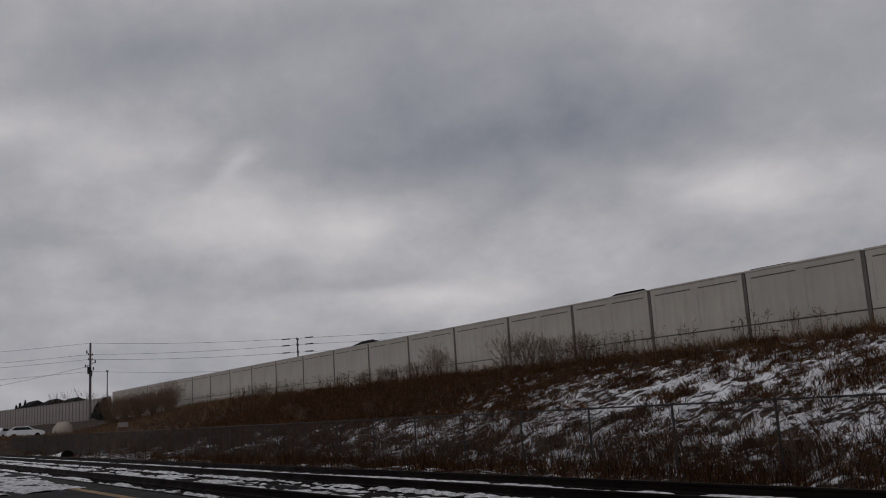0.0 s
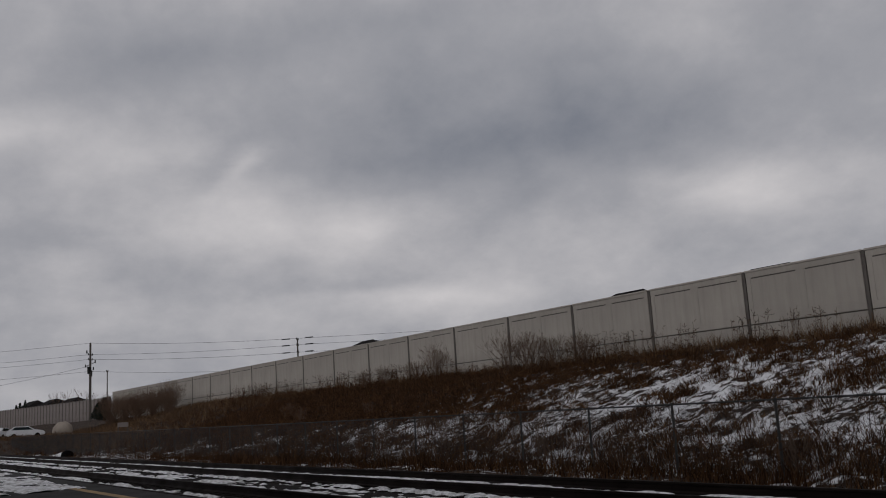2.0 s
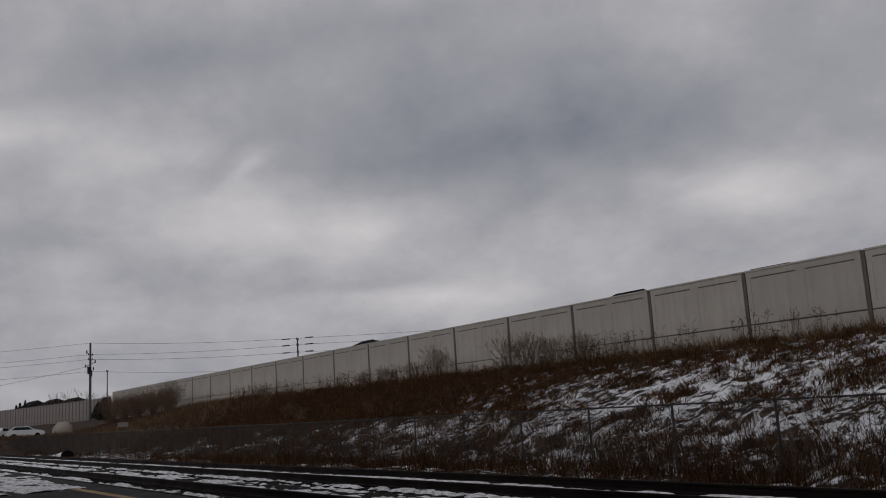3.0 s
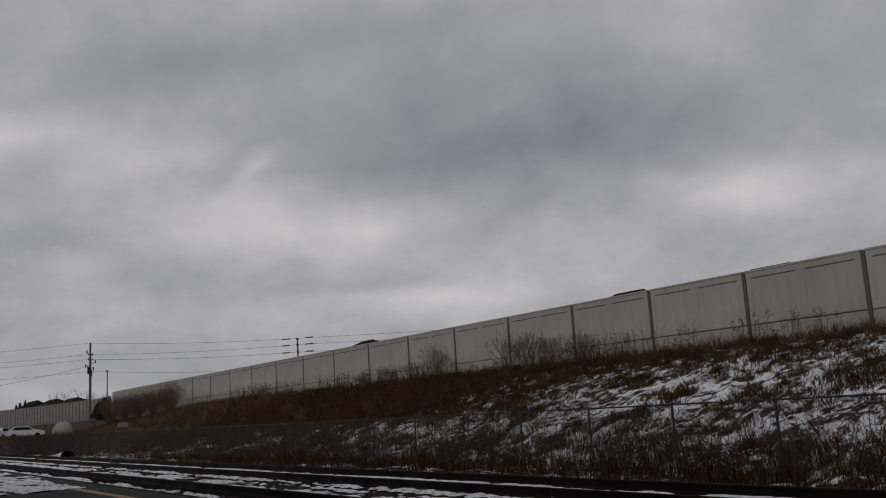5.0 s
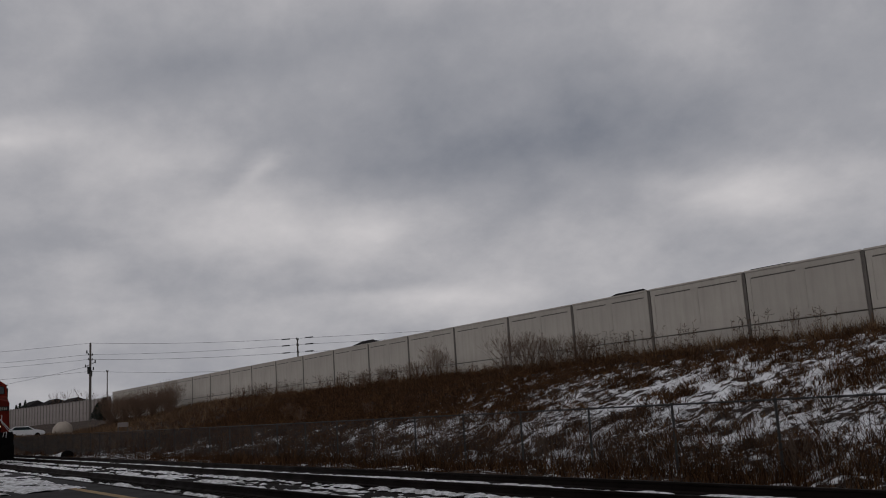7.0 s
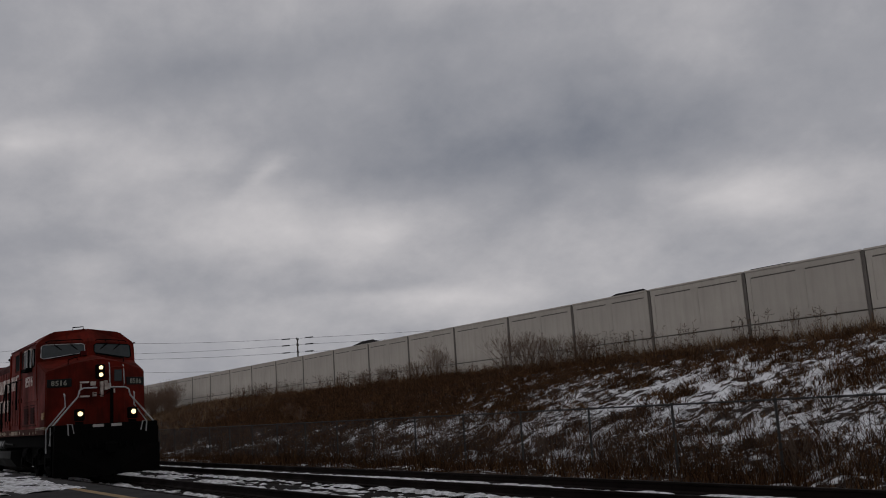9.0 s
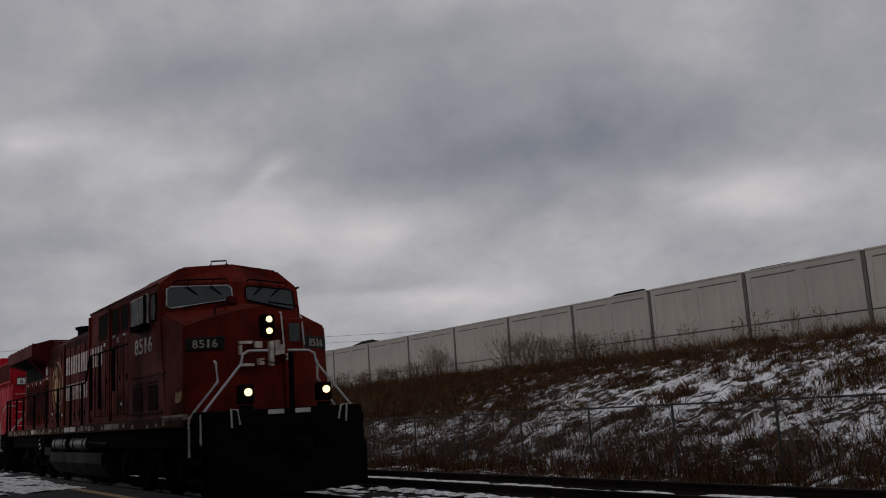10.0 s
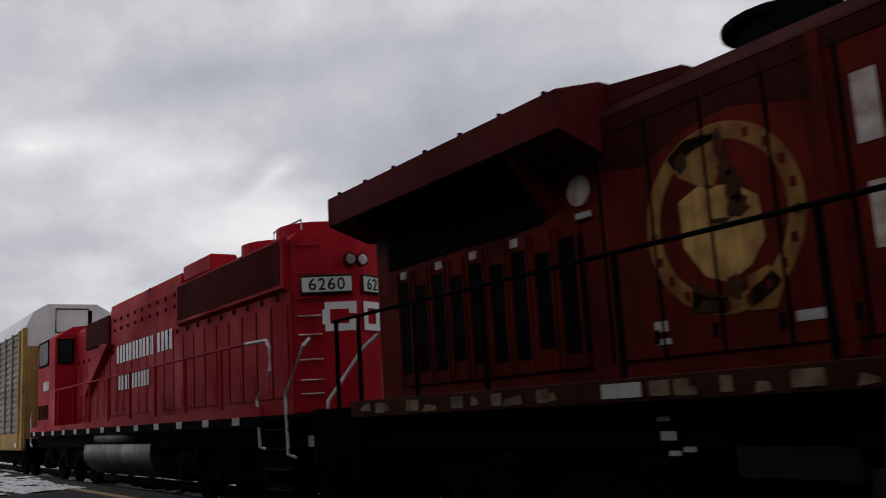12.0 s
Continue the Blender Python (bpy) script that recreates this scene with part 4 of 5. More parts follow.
        for k in range(26):
            a, w = -20.3 + k * 0.72 + wear.uniform(-0.2, 0.2), wear.uniform(0.08, 0.3)
            z = wear.uniform(1.38, 1.44)
            chip = [(a, z), (a + w, z + wear.uniform(-0.02, 0.02)), (a + w * wear.uniform(0.7, 1.0), z + wear.uniform(0.05, 0.1)), (a + w * wear.uniform(0.1, 0.4), z + wear.uniform(0.05, 0.1))]
            part("worn_spot", prism(bmesh.new(), chip, "y", s * 1.533 - 0.002, s * 1.533 + 0.002), M["tape"], L)
        # walkway handrails
        yr = s * 1.5
        stanchion_rail(L, [(-20.95, 2.6), (-16, 2.6), (-12, 2.6), (-9.0, 2.6), (-8.86, 2.66), (-8.56, 3.18), (-8.42, 3.22), (-6.5, 3.22), (-4.9, 3.22)],
                       [(-20.9, 2.6), (-20.3, 2.6), (-19.0, 2.6), (-17.7, 2.6), (-15.8, 2.6), (-13.87, 2.6), (-12.26, 2.6), (-10.64, 2.6), (-9.32, 2.6)], 1.42, yr, M["black"])
        for x in (-8.36, -7.52, -6.2):
            part("stanchion", bm_tube([(x, yr, 1.9 if x < -7 else 2.25), (x, yr, 3.2)], 0.035, 6), M["black"], L)
        # underframe gear
        for a, b in ((-13.45, -11.7), (-11.1, -9.3)):
            bm = bm_tube([(a, s * 1.22, 1.08), (a + 0.07, s * 1.22, 1.08), (b - 0.07, s * 1.22, 1.08), (b, s * 1.22, 1.08)], 0.2, 16)
            part("air_tank", bm, M["tank"], L, "dusty grey air reservoir", smooth=True)
            for k in (0.2, 0.8):
                part("tank_strap", bm_tube([(lerp(a, b, k) - 0.02, s * 1.22, 1.08), (lerp(a, b, k) + 0.02, s * 1.22, 1.08)], 0.212, 16), M["black"], L)
        part("battery_box", bm_box(-14.9, -13.9, min(s * 0.9, s * 1.35), max(s * 0.9, s * 1.35), 0.75, 1.3, bevel=0.03), M["dark_tank"], L)
        part("pipe_run", bm_tube([(-9.0, s * 1.4, 1.12), (-7.2, s * 1.4, 1.08)], 0.03, 6), M["dark_tank"], L)
        for k, (a, z, w, h) in enumerate(((-15.6, 1.2, 0.13, 0.035), (-15.57, 1.05, 0.16, 0.07), (-15.5, 0.93, 0.12, 0.04), (-15.35, 0.96, 0.12, 0.04))):
            part("notice", bm_box(a, a + w, min(s * 1.38, s * 1.39), max(s * 1.38, s * 1.39), z, z + h), M["white"], L)
        part("rear_grab", bm_tube([(-20.6, s * 1.45, 0.5), (-20.62, s * 1.5, 1.0), (-20.62, s * 1.5, 1.5)], 0.02, 6), M["black"], L)
    tank = [(-1.4, 0.86), (-1.42, 0.6), (-1.2, 0.3), (1.2, 0.3), (1.42, 0.6), (1.4, 0.86)]
    part("fuel_tank", prism(bmesh.new(), tank, "x", -13.8, -7.7), M["dark_tank"], L, "dusty grey fuel tank")
    # Added block: its black stands in for the shade beneath the frame.
    part("underframe_shade_block", bm_box(-20.2, -0.3, -0.5, 0.5, 0.25, 1.0, bevel=0.03), M["black"], L)
    part("rear_plate", bm_box(-20.62, -20.5, -1.45, 1.45, 0.6, 1.42), M["black"], L)
    part("rear_coupler", bm_box(-21.4, -20.6, -0.14, 0.14, 0.76, 1.02, bevel=0.03), M["black"], L)
    for x in (-4.15, -16.6):
        build_truck(L, x, (-2.0, 0.0, 2.0), 0.53, 5.1)
    return L


def stretch_up(root, z0, k):
    """Raise all that stands above z0 by the factor k."""
    for o in root.children:
        if o.matrix_basis.translation.z > z0:
            o.location.z = z0 + (o.location.z - z0) * k
        for v in o.data.vertices:
            if v.co.z > z0:
                v.co.z = z0 + (v.co.z - z0) * k
        for c in o.children:
            if c.location.z > z0:
                c.location.z = z0 + (c.location.z - z0) * k
            elif c.name.startswith("board_rim"):
                for v in c.data.vertices:
                    v.co.z = z0 + (v.co.z - z0) * k


def hood_locomotive():
    """The second unit, running long hood first: x = 0 at its leading platform edge."""
    L = thing("locomotive", "clean bright red diesel locomotive running hood first", "locomotive")
    red = M["red"]
    part("frame", bm_box(-20.3, -0.1, -1.3, 1.3, 0.98, 1.36, bevel=0.02), M["black"], L)
    part("deck", bm_box(-20.4, 0.0, -1.48, 1.48, 1.4, 1.46), M["black"], L)
    for s in (-1, 1):
        part("side_sill", bm_box(-20.4, -1.7, s * 1.48 - 0.03, s * 1.48 + 0.03, 1.46, 1.6), red, L)
        part("sill_edge", bm_box(-20.4, -1.7, s * 1.48 - 0.028, s * 1.48 + 0.028, 1.3, 1.46), M["black"], L)
        for k in range(13):
            a = -19.9 + k * 1.42
            part("reflector", bm_box(a, a + 0.3, s * 1.515 - 0.004, s * 1.515 + 0.004, 1.34, 1.46), M["white"], L, "white reflective plate")
    # long hood with slightly peaked end
    top = [(-0.93, 1.46), (0.93, 1.46), (0.93, 4.08), (0.8, 4.2), (0.0, 4.26), (-0.8, 4.2), (-0.93, 4.08)]
    bm = prism(bmesh.new(), top, "x", -16.9, -1.75)
    part("long_hood", bm, red, L)
    bm = bmesh.new()
    pl = [(-1.8, -0.93), (-1.72, -0.93), (-1.3, -0.03), (-1.3, 0.03), (-1.72, 0.93), (-1.8, 0.93)]
    vb = [bm.verts.new((x, y, 1.46)) for x, y in pl]
    vt = [bm.verts.new((x, y, 4.22 if abs(y) < 0.5 else 4.1)) for x, y in pl]
    bm.faces.new(vb[::-1]), bm.faces.new(vt)
    for i in range(6):
        bm.faces.new((vb[i], vb[(i + 1) % 6], vt[(i + 1) % 6], vt[i]))
    bmesh.ops.bevel(bm, geom=[e for e in bm.edges], offset=0.03, segments=2, affect="EDGES")
    part("hood_end", bm, red, L)
    ang = math.degrees(math.atan2(0.42, 0.9))
    for s in (-1, 1):
        face = pose(-1.48, s * 0.44, 0) @ pose(0, 0, 0, 0, 0, s * ang)
        bm = bm_box(0.0, 0.03, -0.4, 0.4, 3.24, 3.5, bevel=0.013)
        nb = part("number_board", bm, M["pale_board"], L, "pale number board with black digits")
        nb.matrix_basis = face @ pose(0.01, 0, 0)
        bm = bm_tube([(0.03, -0.4, 3.24), (0.03, 0.4, 3.24), (0.03, 0.4, 3.5), (0.03, -0.4, 3.5), (0.03, -0.4, 3.24)], 0.018, 6)
        part("board_rim", bm, M["board"], nb)
        lettering("6260", "digit", M["board"], nb, pose(0.034, 0, 3.37, 90, 0, 90), 0.19, 0.6)
        for z in (3.98, 3.55, 3.17, 2.9, 2.62, 2.25, 1.95, 1.75) if s < 0 else ():
            g = part("grab_iron", bm_tube([(0.0, -0.18, z), (0.06, -0.17, z), (0.06, 0.17, z), (0.0, 0.18, z)], 0.012, 5), M["faded_white"] if z < 3 else red, L)
            g.matrix_basis = pose(-1.62, s * 0.68, 0) @ pose(0, 0, 0, 0, 0, s * ang)
        # round-cornered logo bars, plain
        y0, y1 = (0.04, 0.46)
        for a, b, c, d in ((-0.1, 0.4, 2.99, 3.1), (-0.14, -0.02, 2.77, 2.99), (0.28, 0.4, 2.77, 2.84), (0.28, 0.4, 2.92, 2.99), (-0.1, 0.4, 2.66, 2.77)) if s < 0 else ((0.0, 0.1, 2.66, 3.0), (0.0, 0.42, 3.0, 3.1), (0.32, 0.42, 2.76, 3.0), (0.1, 0.42, 2.66, 2.76)):
            o = part("logo_bar", bm_box(-0.002, 0.004, a - 0.42 + (0.0 if s < 0 else 0.0), b - 0.42, c, d), M["fresh_white"], L, "plain white logo bar")
            o.matrix_basis = pose(-1.3, 0 if s < 0 else 0.44, 0) @ pose(0, 0, 0, 0, 0, s * ang) @ pose(0.012 if s < 0 else -0.19, 0, 0) if s < 0 else pose(-1.5, 0.48, 0) @ pose(0, 0, 0, 0, 0, ang) @ pose(0.022, 0, 0)
        # headlights, out
        part("headlight_bezel", disc(bmesh.new(), (-1.34, s * 0.11, 3.74), 0.105, 0.07, "x", 20), M["red_grille"], L)
        part("headlight", disc(bmesh.new(), (-1.28, s * 0.11, 3.74), 0.08, 0.02, "x", 20), M["lens"], L, "unlit round headlight")
        y = s * 0.93
        # flared radiator intake
        bm = prism(bmesh.new(), [(s * 0.93, 3.3), (s * 1.02, 3.36), (s * 1.02, 4.12), (s * 0.93, 4.16)], "x", -7.2, -1.85)
        part("radiator_intake", bm, red, L)
        for a, b in ((-7.1, -4.55), (-4.5, -1.95)):
            part("intake_screen", bm_box(a, b, min(s * 1.02, s * 1.03), max(s * 1.02, s * 1.03), 3.42, 4.08), M["red_grille"], L, "dark red intake screen")
        # hood doors, hinges, holes
        for k, a in enumerate(np.linspace(-16.6, -2.5, 23)):
            part("hood_door", bm_box(a + 0.015, a + 0.6, min(y, y + s * 0.018), max(y, y + s * 0.018), 1.72, 3.12, bevel=0.005), red, L)
            part("door_vent", bm_box(a + 0.1, a + 0.5, min(y, y + s * 0.026), max(y, y + s * 0.026), 1.8, 2.12), red, L)
            part("door_seam", bm_box(a - 0.01, a + 0.012, min(y, y + s * 0.024), max(y, y + s * 0.024), 1.72, 3.12), M["red_grille"], L)
            part("lift_lug", bm_box(a + 0.2, a + 0.27, min(y, y + s * 0.03), max(y, y + s * 0.03), 3.2, 3.28), M["red_grille"], L)
        for k in range(9):
            a = -12.4 + k * 0.6
            for z in (3.72, 3.95):
                part("lift_lug", bm_box(a, a + 0.07, min(s * 0.93, s * 0.96), max(s * 0.93, s * 0.96), z, z + 0.07), M["red_grille"], L)
        sp = [(-12.05 + k * 0.56, -11.56 + k * 0.56) for k in range(8) if k != 5] + [(-9.2, -9.0)]
        plain_bars("name_bar", sp, s * 0.97 - 0.002, 2.93, 3.33, M["fresh_white"], L)
        plain_bars("name_bar", [(-11.9, -11.45), (-11.3, -10.85), (-10.7, -10.3), (-10.2, -10.05), (-9.95, -9.6), (-9.5, -9.35)], s * 0.97 - 0.002, 2.3, 2.68, M["fresh_white"], L)
        # blower duct and dark brake-grid recess
        part("grid_intake", bm_box(-15.3, -12.8, min(s * 0.93, s * 0.99), max(s * 0.93, s * 0.99), 3.5, 4.18, bevel=0.02), M["red_grille"], L)
        part("blower_duct", prism(bmesh.new(), [(-15.5, 2.35), (-14.9, 2.3), (-12.5, 3.45), (-13.2, 3.5)], "y", min(s * 0.95, s * 1.1), max(s * 0.95, s * 1.1)), red, L, "slanting red blower duct")
        part("step_rail", bm_tube([(-2.3, s * 1.48, 2.55), (-1.5, s * 1.48, 2.53), (-1.38, s * 1.48, 2.42), (-1.38, s * 1.48, 2.1), (-1.9, s * 1.48, 1.7), (-1.82, s * 1.48, 1.0), (-1.6, s * 1.48, 0.98)], 0.026, 8), M["bar_white"], L, "pale handrail turning down at the steps")
        part("handrail", bm_tube([(-16.8, s * 1.48, 2.55), (-9, s * 1.48, 2.55), (-2.3, s * 1.48, 2.55)], 0.024, 8), red, L)
        for k in range(8):
            x = -3.4 - k * 1.85
            part("stanchion", bm_tube([(x, s * 1.48, 1.46), (x, s * 1.48, 2.55)], 0.03, 6), red, L)
        # leading stairwell rails
        part("step_rail", bm_tube([(-1.3, s * 0.9, 2.45), (-0.4, s * 1.3, 2.45), (-0.24, s * 1.46, 2.36), (-0.86, s * 1.48, 1.72), (-0.8, s * 1.48, 0.9), (-0.62, s * 1.44, 0.86)], 0.026, 8), M["bar_white"], L, "bent white handrail")
        part("step_rail", bm_tube([(-0.1, s * 0.35, 2.48), (-0.08, s * 0.6, 2.3), (-0.06, s * 1.2, 1.6), (-0.06, s * 1.25, 1.0)], 0.026, 8), M["bar_white"], L, "bent white handrail")
        part("step_rail", bm_tube([(-0.04, s * 0.3, 2.5), (-0.03, s * 0.32, 2.1), (-0.03, s * 0.32, 1.5)], 0.024, 8), M["bar_white"], L)
        for k in range(4):
            part("step", bm_box(-1.65, -0.75, min(s * 1.12, s * 1.48), max(s * 1.12, s * 1.48), 0.4 + 0.28 * k, 0.44 + 0.28 * k), M["black"], L)
            part("step_edge", bm_box(-1.65, -0.75, min(s * 1.48, s * 1.49), max(s * 1.48, s * 1.49), 0.4 + 0.28 * k, 0.42 + 0.28 * k), M["dark_tank"], L)
        part("notice", bm_box(-0.5, -0.3, min(s * 1.3, s * 1.31), max(s * 1.3, s * 1.31), 1.0, 1.15), M["white"], L)
        part("rear_step_rail", bm_tube([(-20.3, s * 1.48, 2.05), (-20.45, s * 1.48, 1.9), (-20.45, s * 1.48, 1.1), (-20.2, s * 1.48, 1.02)], 0.026, 8), M["bar_white"], L)
        # cab windows
        yy = s * 1.49
        part("side_window", bm_box(-19.1, -17.75, yy - 0.015, yy + 0.015, 3.32, 4.0), M["side_glass"], L)
        c = [(-19.1, yy, 3.32), (-17.75, yy, 3.32), (-17.75, yy, 4.0), (-19.1, yy, 4.0), (-19.1, yy, 3.32)]
        part("window_frame", bm_tube(c, 0.035, 6), M["black"], L)
        part("rear_window", bm_box(-16.88, -16.84, min(s * 1.0, s * 1.38), max(s * 1.0, s * 1.38), 3.3, 3.95), M["side_glass"], L)
        c = [(-16.83, s * 1.0, 3.3), (-16.83, s * 1.4, 3.3), (-16.83, s * 1.4, 3.95), (-16.83, s * 1.0, 3.95), (-16.83, s * 1.0, 3.3)]
        part("window_frame", bm_tube(c, 0.03, 6), M["black"], L)
        part("cab_number_plate", bm_box(-18.4, -17.6, yy - 0.018, yy + 0.018, 2.6, 2.85), M["white"], L, "plain pale bar")
        for k in range(5):
            part("cab_louvre", bm_box(-19.2 + k * 0.3, -19.05 + k * 0.3, yy - 0.02, yy + 0.02, 1.8, 2.2), M["red_grille"], L)
        tk = bm_tube([(-13.9, s * 0.78, 0.86), (-13.75, s * 0.78, 0.86), (-8.1, s * 0.78, 0.86), (-7.95, s * 0.78, 0.86)], 0.56, 20)
        part("fuel_tank", tk, M["tank"], L, "rounded dusty grey fuel tank", smooth=True)
        part("air_tank", bm_tube([(-12.6, s * 1.25, 1.22), (-8.4, s * 1.25, 1.22)], 0.14, 14), M["tank"], L, smooth=True)
    # roof: raised centre section, fans, stack
    part("roof_step", prism(bmesh.new(), [(-0.9, 4.1), (-0.86, 4.4), (0.86, 4.4), (0.9, 4.1)], "x", -13.0, -7.3), red, L)
    part("roof_seam", bm_box(-9.6, -9.55, -0.88, 0.88, 4.2, 4.412), M["red_grille"], L)
    for x in (-6.3, -4.2, -2.6):
        f = part("cooling_fan", disc(bmesh.new(), (x, 0, 4.2), 0.72, 0.24, "z", 24), red, L)
        part("fan_grille", disc(bmesh.new(), (x, 0, 4.44), 0.62, 0.03, "z", 24), M["red_grille"], f)
    part("roof_box", bm_box(-7.25, -5.6, -0.85, -0.3, 4.2, 4.52, bevel=0.03), red, L)
    part("exhaust_pipe", bm_box(-11.6, -10.8, -0.3, 0.3, 4.4, 4.56, bevel=0.03), M["red_grille"], L)
    part("roof_grab", bm_tube([(-3.1, -0.6, 4.3), (-3.1, -0.6, 4.46), (-2.0, -0.6, 4.46), (-2.0, -0.6, 4.3)], 0.015, 6), M["bar_white"], L)
    # cab and short nose
    prof = [(-1.48, 1.46), (1.48, 1.46), (1.48, 4.0), (1.0, 4.3), (0.0, 4.4), (-1.0, 4.3), (-1.48, 4.0)]
    part("cab", prism(bmesh.new(), prof, "x", -19.4, -16.86), red, L)
    part("short_nose", bm_box(-20.3, -19.4, -1.3, 1.3, 1.46, 3.2, bevel=0.08), red, L)
    part("front_plate", bm_box(-0.02, 0.08, -1.46, 1.46, 0.7, 1.5, bevel=0.02), M["black"], L)
    part("coupler", bm_box(0.0, 0.72, -0.13, 0.13, 0.78, 1.0, bevel=0.03), M["black"], L)
    # Black block added in place of shade, covering the bright track snow.
    part("underframe_shade_block", bm_box(-20.0, -0.2, -0.5, 0.5, 0.25, 1.0, bevel=0.03), M["black"], L)
    part("plow", bm_box(0.0, 0.14, -1.4, 1.4, 0.16, 0.7, bevel=0.02), M["black"], L)
    for s in (-0.5, 0.55):
        part("air_hose", bm_tube([(0.1, s, 1.1), (0.3, s, 0.9), (0.3, s, 0.55)], 0.025, 6), M["black"], L)
    for x in (-4.1, -17.0):
        build_truck(L, x, (-2.05, 0.0, 2.05), 0.53, 5.2)
    stretch_up(L, 1.6, 1.045)
    return L


def autorack():
    """Covered two-deck car carrier behind the locomotives; x = 0 at its leading end."""
    C = thing("autorack_car", "tall covered car carrier with corrugated sides and yellow posts", "rail car")
    half, n_bays, length = 1.53, 18, 27.0
    part("underframe", bm_box(-length, 0.0, -1.3, 1.3, 0.95, 1.2, bevel=0.02), M["black"], C)
    prof = [(-half, 4.85), (-1.25, 5.45), (-0.8, 5.72), (0.8, 5.72), (1.25, 5.45), (half, 4.85), (half - 0.06, 4.85), (-half + 0.06, 4.85)]
    part("roof", prism(bmesh.new(), prof, "x", -length, -0.05), M["rack_white"], C, "dull pale steel roof")
    # end: white upper panel with a door, yellow lower leaves
    bm = prism(bmesh.new(), [(-half, 4.3), (half, 4.3), (half, 4.85), (1.25, 5.42), (0.8, 5.7), (-0.8, 5.7), (-1.25, 5.42), (-half, 4.85)], "x", -0.12, 0.0)
    part("end_panel", bm, M["rack_white"], C, "dull white upper end panel")
    bm = bmesh.new()
    c = [(0.012, -0.55, 4.75), (0.012, 0.5, 4.75), (0.012, 0.5, 5.55), (0.012, -0.55, 5.55), (0.012, -0.55, 4.75)]
    tube(bm, c, 0.025, 4)
    part("hatch_frame", bm, M["tank"], C)
    part("vent_slot", bm_box(-0.01, 0.014, 0.5, 0.62, 4.75, 5.5), M["void"], C)
    for s in (-1, 1):
        for k in range(4):
            a, b = sorted((s * (0.03 + k * 0.37), s * (0.39 + k * 0.37)))
            part("end_door_leaf", bm_box(-0.1, 0.02 + 0.03 * (k % 2), a, b, 1.25, 4.3, bevel=0.012), M["rack_yellow"], C, "ochre folding end door")
        part("corner_post", bm_box(-0.3, 0.08, min(s * 1.44, s * 1.58), max(s * 1.44, s * 1.58), 0.95, 4.9, bevel=0.02), M["rack_yellow"], C)
        part("corner_post_rib", bm_box(-0.75, -0.55, min(s * 1.5, s * 1.6), max(s * 1.5, s * 1.6), 0.95, 4.86, bevel=0.02), M["rack_yellow"], C)
        part("side_beam", bm_box(-length, 0.0, min(s * 1.42, s * 1.56), max(s * 1.42, s * 1.56), 0.9, 1.45, bevel=0.02), M["rack_yellow"], C)
        part("notice", bm_box(-1.3, -0.9, min(s * 1.56, s * 1.568), max(s * 1.56, s * 1.568), 1.0, 1.14), M["white"], C)
        w = (length - 0.9) / n_bays
        bm = bmesh.new()
        wave = [(s * 1.42, 1.45), (s * 1.47, 1.45)]
        for r in range(16):
            z = 1.5 + r * 0.21
            wave += [(s * 1.47, z), (s * 1.505, z + 0.02), (s * 1.505, z + 0.12), (s * 1.47, z + 0.16)]
        prism(bm, wave + [(s * 1.47, 4.85), (s * 1.42, 4.85)], "x", 0.0, w)
        panel = mesh_of(bm, "side_panel")
        panel.materials.append(M["rack_grey"])
        post = mesh_of(bm_box(-0.06, 0.06, min(s * 1.47, s * 1.56), max(s * 1.47, s * 1.56), 1.45, 4.9), "side_post")
        post.materials.append(M["rack_grey"])
        for k in range(n_bays):
            for nm, me in (("side_panel", panel), ("side_post", post)):
                o = new(nm, me)
                o.parent = C
                o.location = (-0.85 - (k + 1) * w, 0, 0)
        part("end_ladder", bm_tube([(0.1, s * 1.5, 1.0), (0.1, s * 1.5, 4.6)], 0.02, 6), M["rack_yellow"], C)
    part("coupler", bm_box(0.0, 0.75, -0.13, 0.13, 0.78, 1.0, bevel=0.03), M["black"], C)
    # Same added shade block, here under the car carrier.
    part("underframe_shade_block", bm_box(-26.5, -0.5, -0.5, 0.5, 0.3, 0.96, bevel=0.03), M["black"], C)
    for x in (-3.0, -24.0):
        build_truck(C, x, (-0.9, 0.9), 0.42, 2.7, 1.0)
    return C


TRAIN = [(ac_locomotive(), 0.0), (hood_locomotive(), -21.75), (autorack(), -43.4)]

# ---------------------------------------------------------------- unseen wall behind the platform, added to shade the train
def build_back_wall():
    w = thing("shade_wall", "unseen dark wall added behind the platform to shade the train", "wall", kind="structure")
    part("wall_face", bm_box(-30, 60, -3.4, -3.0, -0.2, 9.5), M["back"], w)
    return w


M["back"] = worn("shade_wall_dark", (0.03, 0.024, 0.02), (0.02, 0.017, 0.014), 0.95, spec=0.1)
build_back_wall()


# ---------------------------------------------------------------- chain-link fence at the foot of the slope
FENCE_Y = 17.0


def fence_foot(x):
    return ground_z(x, FENCE_Y) - 0.03


